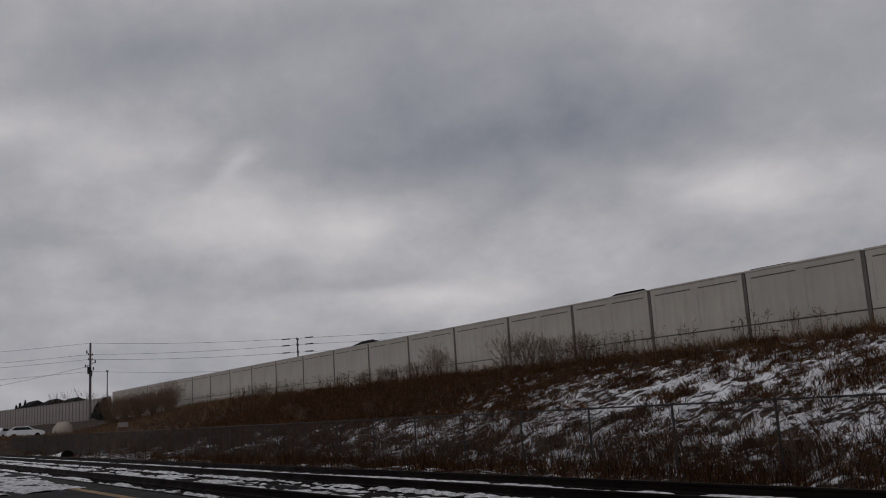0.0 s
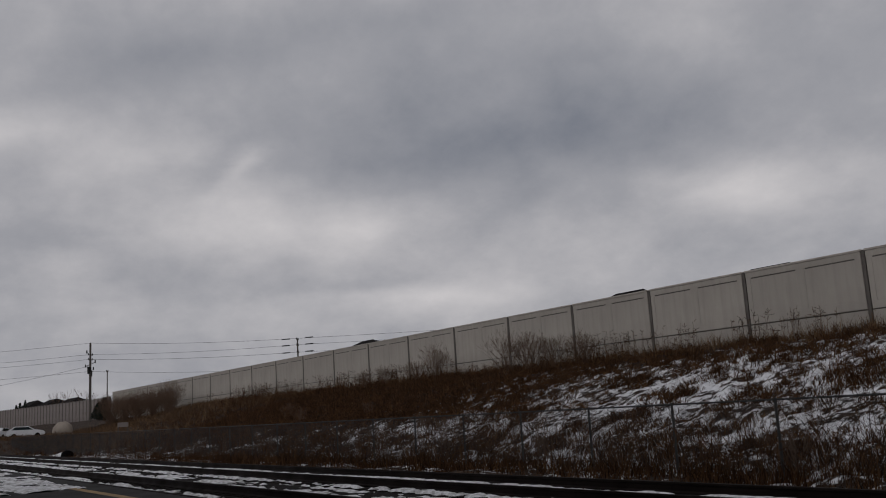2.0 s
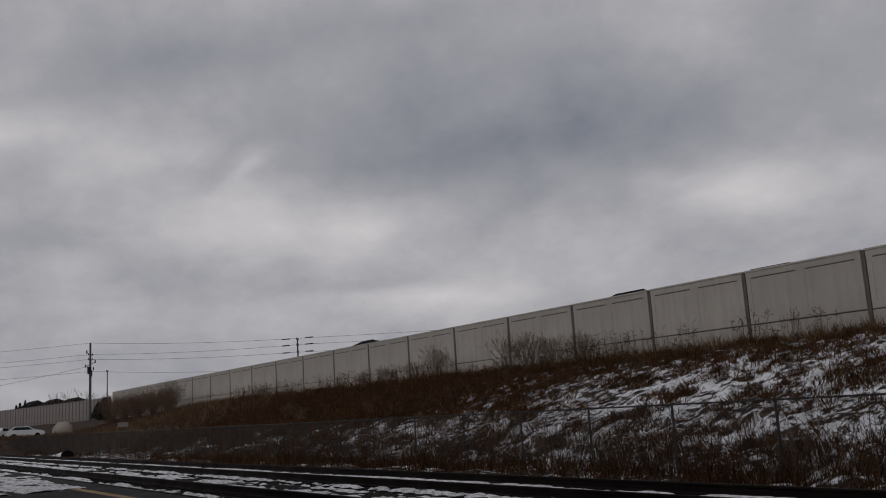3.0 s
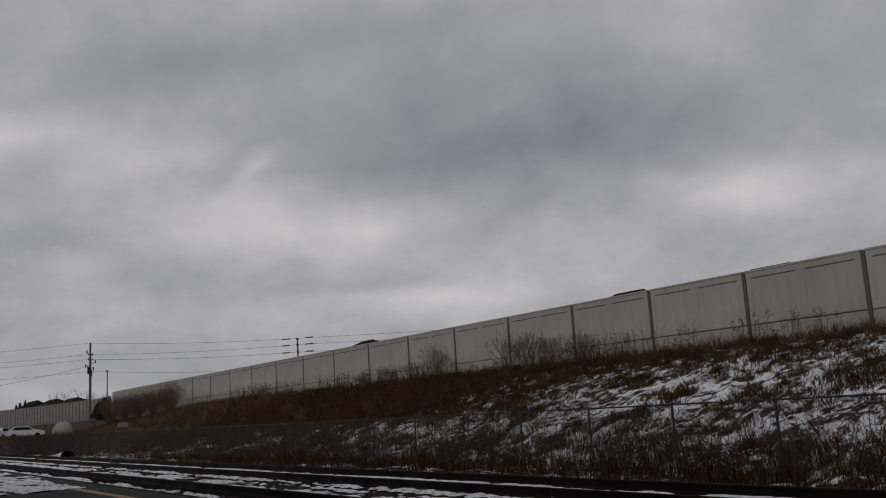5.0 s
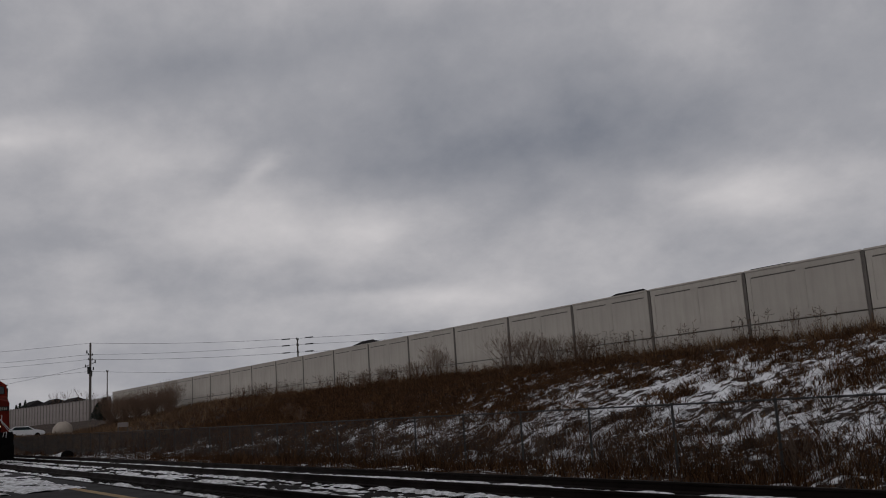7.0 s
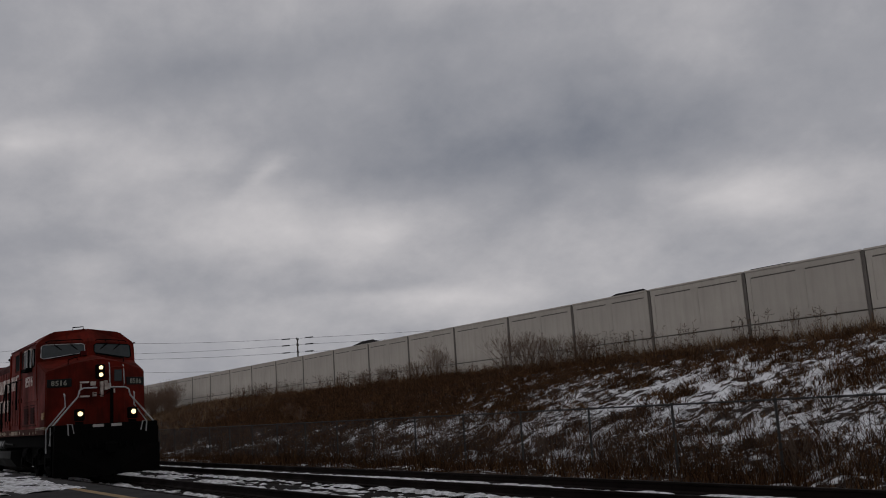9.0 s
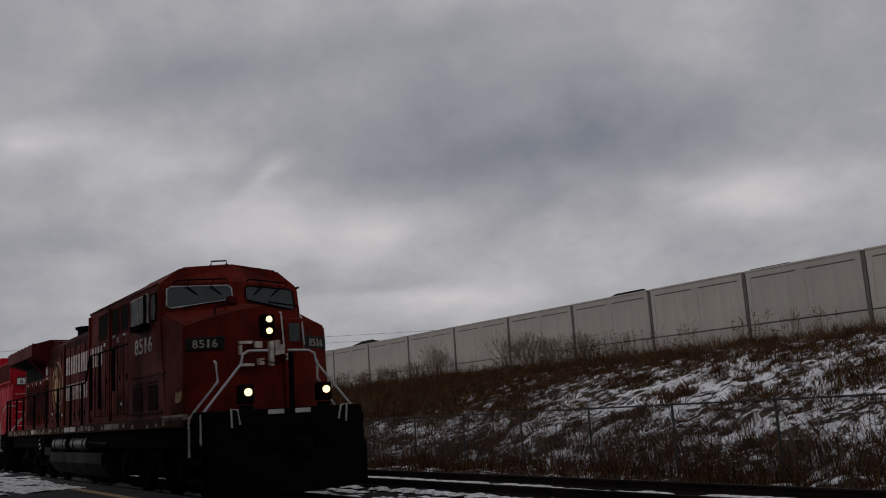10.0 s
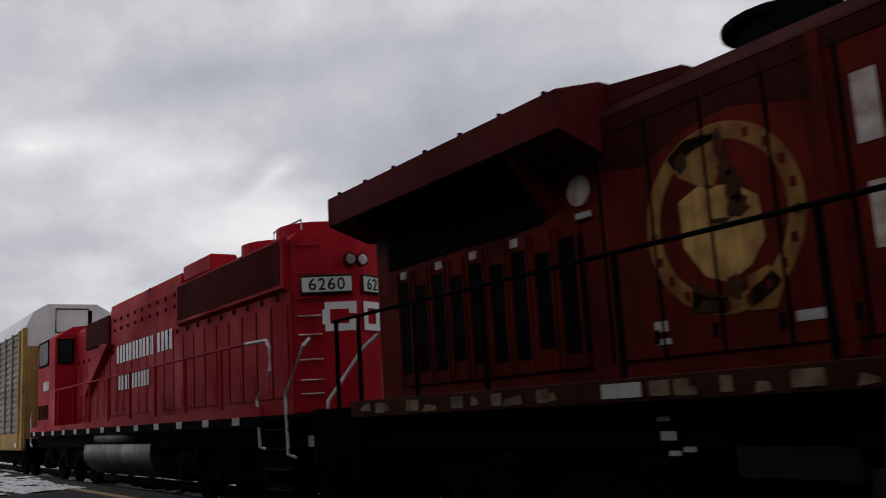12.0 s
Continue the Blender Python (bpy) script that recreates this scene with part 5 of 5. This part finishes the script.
def build_fence():
    f = thing("chain_link_fence", "dark galvanised chain-link fence along the embankment foot", "fence")
    z_top = 1.17
    xs = [-12.75 - 2.95 * k for k in range(-8, 34)]
    for x in xs:
        part("post", bm_tube([(x, FENCE_Y, fence_foot(x)), (x, FENCE_Y, z_top + 0.05)], 0.032, 6), M["galv"], f)
    part("top_rail", bm_tube([(xs[0], FENCE_Y, z_top), (-40, FENCE_Y, z_top + 0.02), (-70, FENCE_Y, z_top + 0.06), (xs[-1], FENCE_Y, z_top + 0.05)], 0.024, 6), M["galv"], f)
    verts, faces = [], []
    pitch, lo, r = 0.055, -0.45, 0.002
    x = xs[-1]
    while x < xs[0]:
        for s in (-1, 1):
            a, b = (x, lo), (x + s * (z_top - lo) * 0.9, z_top)
            i = len(verts)
            for (px, pz) in (a, b):
                verts += [(px - r, FENCE_Y - r, pz), (px + r, FENCE_Y - r, pz), (px, FENCE_Y + r, pz)]
            faces += [(i, i + 1, i + 4, i + 3), (i + 1, i + 2, i + 5, i + 4), (i + 2, i, i + 3, i + 5)]
        x += pitch
    tagged(raw("wire_mesh", verts, faces, M["galv"], f), kind="stuff")
    return f


build_fence()


# ---------------------------------------------------------------- dead vegetation
def blade_field(name, count, xr, yr, hr, wr, seed, material, label, keep=None, lean=0.35, tuft=(5, 14), spread=0.14):
    """Single tapered blades, bent, scattered in tufts over the ground."""
    rng = np.random.default_rng(seed)
    verts, faces = [], []
    made = 0
    while made < count:
        cx, cy = rng.uniform(*xr), rng.uniform(*yr)
        if keep and not keep(cx, cy, rng.random()):
            continue
        size = rng.uniform(0.6, 1.25)
        for _ in range(int(rng.integers(*tuft))):
            x, y = cx + rng.normal(0, spread) * size, cy + rng.normal(0, spread) * size
            z = ground_z(x, y) - 0.02
            h, w = rng.uniform(*hr) * size, rng.uniform(*wr)
            a = rng.uniform(0, math.tau)
            lx, ly = rng.normal(0, lean) * h, rng.normal(0, lean) * h
            dx, dy = math.cos(a) * w, math.sin(a) * w
            i = len(verts)
            verts += [(x - dx, y - dy, z), (x + dx, y + dy, z), (x + dx * 0.7 + lx * 0.4, y + dy * 0.7 + ly * 0.4, z + h * 0.6), (x - dx * 0.7 + lx * 0.4, y - dy * 0.7 + ly * 0.4, z + h * 0.6), (x + lx, y + ly, z + h)]
            faces += [(i, i + 1, i + 2, i + 3), (i + 3, i + 2, i + 4)]
            made += 1
    return tagged(raw(name, verts, faces, material), label, "grass", kind="stuff")


def thick(x, y):
    """How far the brown brush has closed over the slope: full high up and towards -x."""
    return sstep(-29, -41, x + 2.5 * noise.noise((x * 0.3, y * 0.3, 5.0))) * sstep(22.5, 25.0, y)


def slope_keep(x, y, r):
    n = 0.5 + 0.55 * noise.noise((x * 0.45, y * 0.4, 8.0)) + 0.3 * noise.noise((x * 1.5, y * 1.2, 2.0))
    bare = 0.06 * sstep(30, 27, y) * sstep(20, 22, y)
    return n - bare + 0.4 * thick(x, y) > 0.32 + 0.3 * r


def foot_keep(x, y, r):
    near = 0.12 + 0.88 * sstep(-62, -42, x)
    return r < (0.25 + 0.7 * sstep(14.2, 16.5, y)) * near * (0.75 + 0.6 * noise.noise((x * 0.5, y * 0.5, 4.0)))


blade_field("dead_grass", 70000, (-75, 6), (18.0, 34.8), (0.1, 0.36), (0.006, 0.015), 1, M["straw"], "flattened brown dead grass tufts on the slope", slope_keep, 0.8)
blade_field("grass_tussocks", 125000, (-70, 6), (18.4, 34.6), (0.14, 0.38), (0.008, 0.018), 5, M["weed"], "dark brown matted tussocks standing out of the snow", slope_keep, 0.65, (16, 44), 0.15)
blade_field("dead_grass", 26000, (-135, -75), (18.0, 35.0), (0.25, 0.6), (0.012, 0.022), 2, M["straw_pale"], "brown dead grass far along the slope", None, 0.6)
blade_field("fence_weeds", 22000, (-120, 6), (14.2, 18.2), (0.12, 0.5), (0.006, 0.014), 3, M["weed"], "tall brown dead weeds grown through the fence", foot_keep, 0.4)
blade_field("fence_weeds", 15000, (-75, 6), (16.4, 19.6), (0.25, 0.6), (0.006, 0.013), 6, M["weed"], "dark tangled weeds behind the chain-link fence", foot_keep, 0.5, (20, 50), 0.22)
blade_field("wall_weeds", 13000, (-112, 6), (33.2, 35.1), (0.25, 0.7), (0.007, 0.014), 4, M["straw_pale"], "brown dead weeds along the wall foot", None, 0.35)


def weed_stalks(name, count, xr, yr, hr, seed, label, keep=None):
    """Upright dead stalks with drooping side sprays and seed tufts."""
    rng = np.random.default_rng(seed)
    verts, faces = [], []

    def stick(a, b, r0, r1):
        i = len(verts)
        d = (b - a).normalized()
        s = d.cross(Vector((0.3, 0.9, 0.2))).normalized()
        u = s.cross(d)
        for p, r in ((a, r0), (b, r1)):
            for k in range(3):
                an = k * math.tau / 3
                verts.append(tuple(p + (s * math.cos(an) + u * math.sin(an)) * r))
        for k in range(3):
            faces.append((i + k, i + (k + 1) % 3, i + 3 + (k + 1) % 3, i + 3 + k))
    made = 0
    while made < count:
        cx, cy = rng.uniform(*xr), rng.uniform(*yr)
        if keep and not keep(cx, cy, rng.random()):
            continue
        for _ in range(int(rng.integers(2, 7))):
            x, y = cx + rng.normal(0, 0.3), cy + rng.normal(0, 0.25)
            h = rng.uniform(*hr)
            p = Vector((x, y, ground_z(x, y) - 0.03))
            top = p + Vector((rng.normal(0, 0.12) * h, rng.normal(0, 0.12) * h, h))
            stick(p, top, 0.008, 0.005)
            for _ in range(int(rng.integers(3, 8))):
                t = rng.uniform(0.55, 1.0)
                a = p.lerp(top, t)
                b = a + Vector((rng.normal(0, 0.12), rng.normal(0, 0.12), rng.uniform(0.02, 0.16)))
                stick(a, b, 0.005, 0.012 if t > 0.7 else 0.003)
            made += 1
    return tagged(raw(name, verts, faces, M["weed"]), label, "weeds", kind="stuff")


weed_stalks("weed_stalks", 850, (-95, 4), (33.0, 34.9), (0.6, 1.5), 11, "tall dead goldenrod stalks along the wall foot", lambda x, y, r: 0.5 + 0.6 * noise.noise((x * 0.16, 0, 1)) > 0.42)
weed_stalks("weed_stalks", 1000, (-70, 4), (15.8, 21.5), (0.5, 1.3), 12, "tall dead stalks beside the chain-link fence", lambda x, y, r: 0.5 + 0.6 * noise.noise((x * 0.3, 4, 1)) > 0.35)
weed_stalks("weed_stalks", 1900, (-85, -28), (21, 33.5), (0.35, 0.95), 13, "brown dead stalks thick on the middle slope", lambda x, y, r: r < 0.12 + 0.88 * thick(x, y))
weed_stalks("weed_stalks", 350, (-34, 4), (19, 33), (0.25, 0.6), 14, "scattered dead stalks on the snowy slope", lambda x, y, r: 0.5 + 0.6 * noise.noise((x * 0.3, y * 0.3, 6)) > 0.5)


def bare_shrub(x, y, height, width, seed, stems, group, label, name="bare_shrub", category="shrub", thick_stem=0.018):
    """Many bare forking stems from one root; each stem a chain of thinning twigs."""
    rng = random.Random(seed)
    z = ground_z(x, y) - 0.05
    s = thing(name, label, category, pose(x, y, z), group)
    verts, faces = [], []

    def twig(a, d, length, r, depth):
        b = a + d * length
        i = len(verts)
        u = d.orthogonal().normalized()
        v = d.cross(u)
        for p, rr in ((a, r), (b, r * 0.65)):
            for k in range(3):
                an = k * math.tau / 3
                verts.append(tuple(p + (u * math.cos(an) + v * math.sin(an)) * rr))
        for k in range(3):
            faces.append((i + k, i + (k + 1) % 3, i + 3 + (k + 1) % 3, i + 3 + k))
        if depth == 0:
            return
        for _ in range(rng.choice((2, 2, 3))):
            nd = (d + Vector((rng.gauss(0, 0.36), rng.gauss(0, 0.36), rng.gauss(0.12, 0.18)))).normalized()
            twig(b, nd, length * rng.uniform(0.62, 0.88), max(r * 0.62, thick_stem * 0.22), depth - 1)
    for _ in range(stems):
        d = Vector((rng.gauss(0, 0.45) * width / height, rng.gauss(0, 0.3), 1)).normalized()
        twig(Vector((rng.gauss(0, 0.12) * width, rng.gauss(0, 0.15), 0)), d, height * rng.uniform(0.22, 0.32), thick_stem, 4)
    raw("twig_crown", verts, faces, M["twig"], s)
    return s


for k, (px, h, w) in enumerate(((-41.0, 2.5, 2.0), (-43.2, 2.7, 2.0), (-39.2, 2.2, 1.6), (-36.6, 2.0, 1.5), (-50.8, 2.6, 1.4), (-53.2, 1.7, 1.4), (-57.5, 1.6, 1.8), (-60.5, 1.3, 1.6))):
    bare_shrub(px, 33.3, h, w, 20 + k, 20, "shrubs before the wall", "leafless grey-brown shrub standing before the concrete wall")
for k in range(15):
    bare_shrub(-101.5 - k * 2.1, 31.2 + 0.8 * (k % 3), 3.0 + 0.05 * k + 0.8 * ((k * 7) % 5) / 4, 4.2, 60 + k, 42, "thicket at the wall's end", "dense leafless brown thicket hiding the wall")
for k, (px, py, h) in enumerate(((-46.0, 25.5, 1.0), (-52.0, 24.0, 1.1), (-35.5, 22.5, 0.9), (-58.0, 26.0, 1.2), (-27.6, 18.2, 1.7), (-29.0, 17.6, 1.0), (-22.0, 18.0, 1.0), (-13.2, 18.0, 1.2), (-10.6, 18.2, 1.0))):
    bare_shrub(px, py, h, 1.2, 90 + k, 9, "shrubs on the slope", "small leafless dark shrub on the snowy slope")

for k, (py, h) in enumerate(((41.5, 7.6), (46.8, 8.6), (50.3, 7.0))):
    bare_shrub(-215.0, py, h, 2.2, 130 + k, 5, "bare trees beyond the far barrier", "small leafless tree beyond the pale barrier", "bare_tree", "tree", 0.07)

# ---------------------------------------------------------------- poles and wires
def utility_pole(x, y, top, arms, label, r=0.16):
    base = ground_z(x, y) - 0.2
    p = thing("utility_pole", label, "utility pole", pose(x, y, 0), "utility poles")
    part("pole", bm_tube([(0, 0, base), (0, 0, (base + top) / 2), (0, 0, top)], r, 10, r * 0.65), M["wood_pole"], p)
    for z, half in arms:
        a = part("crossarm", bm_box(-half, half, -0.08, 0.08, z - 0.07, z + 0.07, bevel=0.01), M["wood_pole"], p)
        a.rotation_euler = (0, 0, radians(-45))
        for s in (-1, 1):
            q = part("insulator", disc(bmesh.new(), (s * half * 0.9, 0, z + 0.07), 0.07, 0.22, "z", 8), M["tank"], p)
            q.rotation_euler = (0, 0, radians(-45))
    return p


p1 = utility_pole(-158.5, 36.0, 15.7, ((13.7, 0.7), (12.9, 0.6)), "tall grey wooden pole with transformers and cables", 0.24)
part("transformer", bm_tube([(0.5, -0.3, 10.6), (0.5, -0.3, 11.7)], 0.3, 12), M["tank"], p1)
part("transformer", bm_tube([(-0.55, 0.2, 10.2), (-0.55, 0.2, 11.2)], 0.26, 12), M["tank"], p1)
part("switch_arm", bm_tube([(-0.6, -0.6, 11.9), (0.0, 0.0, 12.1), (0.65, 0.65, 12.5)], 0.05, 6), M["wood_pole"], p1)
for k, dz in ((0.62, 12.35), (-0.6, 11.7), (-0.45, 14.0), (0.4, 11.2)):
    part("insulator", bm_tube([(k, k, dz), (k, k, dz + 0.5)], 0.13, 8, 0.07), M["tank"], p1)
utility_pole(-130.0, 60.0, 13.45, ((13.3, 0.35), (12.4, 0.35), (11.3, 0.35)), "wooden utility pole with crossarms behind the wall")
utility_pole(-213.0, 52.0, 14.4, ((14.2, 0.4),), "short plain wooden pole among trees")


def wire(points, label, sag=0.35):
    pts = []
    for a, b in zip(points, points[1:]):
        for k in range(9):
            t = k / 8
            q = Vector(a).lerp(Vector(b), t)
            q.z -= sag * 4 * t * (1 - t)
            if not (pts and k == 0):
                pts.append(q)
    ob = part("overhead_wire", bm_tube(pts, 0.02, 5), M["wire"], None)
    return tagged(ob, label, "wire", "overhead wires")


for z1, z2, off in ((15.65, 13.5, 0.0), (13.75, 12.5, 0.5), (13.0, 11.4, -0.4), (11.0, 8.9, 0.0)):
    wire([(-198 + off, -3, z1 + 0.1), (-158.5 + off, 36, z1), (-130 + off, 60, z2), (-70 + off, 112, z2 - 1.0)], "thin dark overhead cable between wooden poles")
wire([(-198, -3, 7.0), (-158.5, 36, 11.9)], "slack thin cable running down from the tall pole", 0.8)
for z in (13.5, 12.5, 11.4):
    for k in (-1, 1):
        a, b = (Vector((-130, 60, z)) + k * q * Vector((0.765, 0.644, 0.0)) for q in (1.3, 2.6))
        ob = part("line_insulator", bm_tube([a, a.lerp(b, 0.5), b], 0.09, 6), M["wire"], None)
        tagged(ob, "dark string insulator clamped on an overhead cable", "insulator", "line insulators")


# ---------------------------------------------------------------- houses behind the wall
def house(x0, x1, y0, y1, eave, ridge, rx0, rx1, label):
    h = thing("house", label, "house", None, "houses behind the wall")
    z0 = 3.0
    part("wall", bm_box(x0 + 0.3, x1 - 0.3, y0 + 0.3, y1 - 0.3, z0, eave), M["siding"], h)
    bm = bmesh.new()
    ym = (y0 + y1) / 2
    b = [bm.verts.new(p) for p in ((x0, y0, eave), (x1, y0, eave), (x1, y1, eave), (x0, y1, eave))]
    r = [bm.verts.new(p) for p in ((rx0, ym, ridge), (rx1, ym, ridge))]
    bm.faces.new(b[::-1])
    bm.faces.new((b[0], b[1], r[1], r[0])), bm.faces.new((b[2], b[3], r[0], r[1]))
    bm.faces.new((b[1], b[2], r[1])), bm.faces.new((b[3], b[0], r[0]))
    part("roof", bm, M["roof"], h)
    for k in range(3):
        xw = lerp(x0, x1, (k + 0.6) / 3.2)
        w = part("window", bm_box(xw, xw + 1.0, y0 + 0.27, y0 + 0.31, 4.6, 5.6), M["glass"], h)
        part("frame", bm_tube([(xw, y0 + 0.26, 4.6), (xw + 1, y0 + 0.26, 4.6), (xw + 1, y0 + 0.26, 5.6), (xw, y0 + 0.26, 5.6), (xw, y0 + 0.26, 4.6)], 0.04, 4), M["white"], w)
    return h


house(-53, -42, 43, 53, 6.2, 8.98, -48.6, -45.9, "brick house with dark hipped shingle roof beyond the wall")
house(-41, -29.5, 43, 53, 6.2, 8.88, -36.6, -33.8, "brick house with low dark shingle roof beyond the wall")
house(-94, -78, 43, 53, 6.3, 9.15, -87.6, -85.2, "brick house with dark shingle roof beyond the wall")
house(-325, -300, 48, 60, 8.0, 11.6, -320, -305, "distant house with dark shingle roof")
house(-294, -270, 48, 60, 7.8, 10.9, -288, -276, "distant house with wide dark roof")
house(-264, -240, 48, 58, 7.4, 10.0, -258, -246, "distant house with low dark roof")


# ---------------------------------------------------------------- the far barrier beyond the wall's end
def far_barrier():
    b = thing("wall_far", "pale boarded noise barrier in the distance", "noise wall", kind="structure")
    p0, p1_ = Vector((-176, 43.5, 0)), Vector((-262, 31.9, 0))
    n = 46
    d = (p1_ - p0) / n
    ang = math.atan2(d.y, d.x)
    L = d.length
    board = mesh_of(bm_box(0.0, L * 0.96, -0.06, 0.06, 1.5, 7.25), "board")
    board.materials.append(M["fence_wood"])
    post = mesh_of(bm_box(-0.1, 0.1, -0.12, 0.12, 1.5, 7.4), "post")
    post.materials.append(M["post"])
    for k in range(n):
        for nm, me in (("board", board), ("post", post)):
            o = new(nm, me)
            o.parent = b
            q = p0 + d * k
            o.matrix_basis = Matrix.Translation(q) @ Matrix.Rotation(ang, 4, "Z")
    return b


far_barrier()


def conifer(x, y, z, height, width, seed, label):
    """Trunk with whorls of drooping branches carrying many needle sprays."""
    rng = random.Random(seed)
    t = thing("conifer", label, "tree", pose(x, y, z), "conifers")
    part("trunk", bm_tube([(0, 0, -0.2), (0, 0, height * 0.95)], 0.09, 7, 0.02), M["twig"], t)
    verts, faces = [], []
    for _ in range(900):
        f = rng.random() ** 0.8
        h = height * (0.06 + 0.94 * f)
        reach = width / 2 * (1 - f) ** 0.8 * rng.uniform(0.3, 1.05) + 0.05
        a = rng.uniform(0, math.tau)
        c = Vector((math.cos(a) * reach, math.sin(a) * reach, h - reach * 0.25))
        d = Vector((math.cos(a), math.sin(a), -0.35)) * rng.uniform(0.15, 0.32)
        s = Vector((-math.sin(a), math.cos(a), rng.uniform(-0.3, 0.3))) * rng.uniform(0.05, 0.11)
        i = len(verts)
        verts += [tuple(c - d), tuple(c + s), tuple(c + d), tuple(c - s), tuple(c + Vector((0, 0, 0.07)))]
        faces += [(i, i + 1, i + 4), (i + 1, i + 2, i + 4), (i + 2, i + 3, i + 4), (i + 3, i, i + 4)]
    raw("crown", verts, faces, M["needle"], t)
    return t


conifer(-135.6, 32.0, 3.0, 2.3, 2.6, 1, "dark evergreen beside the wall's end")
conifer(-133.2, 32.2, 2.9, 2.9, 2.6, 2, "dark evergreen beside the wall's end")
conifer(-131.2, 31.6, 2.8, 2.2, 2.2, 3, "dark evergreen beside the wall's end")
for k, (x, h) in enumerate(((-286, 6.6), (-280, 7.0), (-272, 7.4))):
    conifer(x, 45.0, 3.2, h, 2.6, 8 + k, "small dark conifer on the skyline")


# ---------------------------------------------------------------- things beside the far track
def parked_car(m):
    c = thing("parked_car", "white hatchback parked beyond the fence", "car", m)
    side = [(-2.2, 0.35), (2.2, 0.35), (2.25, 0.7), (1.9, 0.92), (1.0, 1.02), (0.35, 1.46), (-1.3, 1.5), (-1.95, 1.1), (-2.2, 0.95)]
    bm = prism(bmesh.new(), side, "y", -0.85, 0.85)
    bmesh.ops.bevel(bm, geom=list(bm.edges), offset=0.06, segments=2, affect="EDGES")
    part("body", bm, M["white_car"], c)
    for s in (-1, 1):
        part("side_window", prism(bmesh.new(), [(0.85, 1.04), (0.3, 1.4), (-1.2, 1.42), (-1.65, 1.08)], "y", s * 0.855 - 0.01, s * 0.855 + 0.01), M["glass"], c)
        for x in (-1.35, 1.35):
            w = part("wheel", disc(bmesh.new(), (x, s * 0.68, 0.32), 0.32, 0.2, "y", 18, s), M["black"], c)
            part("rim", disc(bmesh.new(), (x, s * 0.88, 0.32), 0.19, 0.01, "y", 14, s), M["tank"], w)
    part("windscreen", prism(bmesh.new(), [(1.0, 1.05), (1.03, 1.05), (0.42, 1.45), (0.39, 1.45)], "y", -0.7, 0.7), M["glass"], c)
    return c


M["white_car"] = worn("white_car_paint", (0.78, 0.78, 0.79), (0.5, 0.5, 0.5), 0.3, 2.0, 0.2)
parked_car(pose(-128.0, 21.3, ground_z(-128, 21.3) - 0.02, 0, 0, 80))
parked_car(pose(-140.5, 20.2, ground_z(-140.5, 20.2) - 0.02, 0, 0, 150))


def mound(name, x, y, sx, sy, sz, material, label, category, seed):
    bm = bmesh.new()
    bmesh.ops.create_icosphere(bm, subdivisions=3, radius=1.0)
    for v in bm.verts:
        n = 1 + 0.12 * noise.noise(v.co * 1.7 + Vector((seed, 0, 0))) + 0.05 * noise.noise(v.co * 5 + Vector((0, seed, 0)))
        v.co = Vector((v.co.x * sx * n, v.co.y * sy * n, max(-0.2, v.co.z) * sz * n))
    ob = part(name, bm, material, None, smooth=True)
    ob.matrix_basis = pose(x, y, ground_z(x, y))
    return tagged(ob, label, category)


M["tarp"] = worn("beige_tarpaulin", (0.34, 0.29, 0.24), (0.2, 0.16, 0.13), 0.8, 1.2, 0.5)
mound("covered_heap", -131.5, 26.4, 1.5, 1.35, 1.75, M["tarp"], "heap under a pale beige tarpaulin", "heap", 3)
mound("dark_heap", -78.8, 16.2, 0.62, 0.5, 0.5, M["black"], "dark plastic-covered heap beside the fence", "heap", 5)
mound("snow_heap", -80.4, 16.1, 0.6, 0.5, 0.34, M["snow"], "small dirty snow heap by the fence", "snow heap", 7)


def sign_board(x, y):
    z = ground_z(x, y)
    s = thing("sign_board", "blank pale board on two posts on the grass", "sign", pose(x, y, z, 0, 0, 75))
    part("board", bm_box(-0.46, 0.46, -0.03, 0.03, 0.95, 1.36, bevel=0.01), M["fence_wood"], s)
    for k in (-0.4, 0.4):
        part("post", bm_box(k - 0.04, k + 0.04, -0.03, 0.03, -0.2, 0.96), M["wood_pole"], s)
    return s


sign_board(-86.5, 22.5)

# ---------------------------------------------------------------- what moves
def motions():
    for root, dx in TRAIN:
        walk(root, [(t, pose(-9.05 + SPEED * (t - 10.5) + dx, TRACK_Y, 0)) for t in (0.0, 3.0, 6.0, 9.0, 12.0)])
    for wheel, x, r in WHEELSETS:
        walk(wheel, [(k / 30, pose(x, 0, r, 0, math.degrees(SPEED * k / 30 / r) % 360, 0)) for k in range(361)])
    walk(build_clouds_object, [(t, pose(-3.4 * t, 6.5 * t, 0)) for t in (0.0, 4.0, 8.0, 12.0)])


motions()
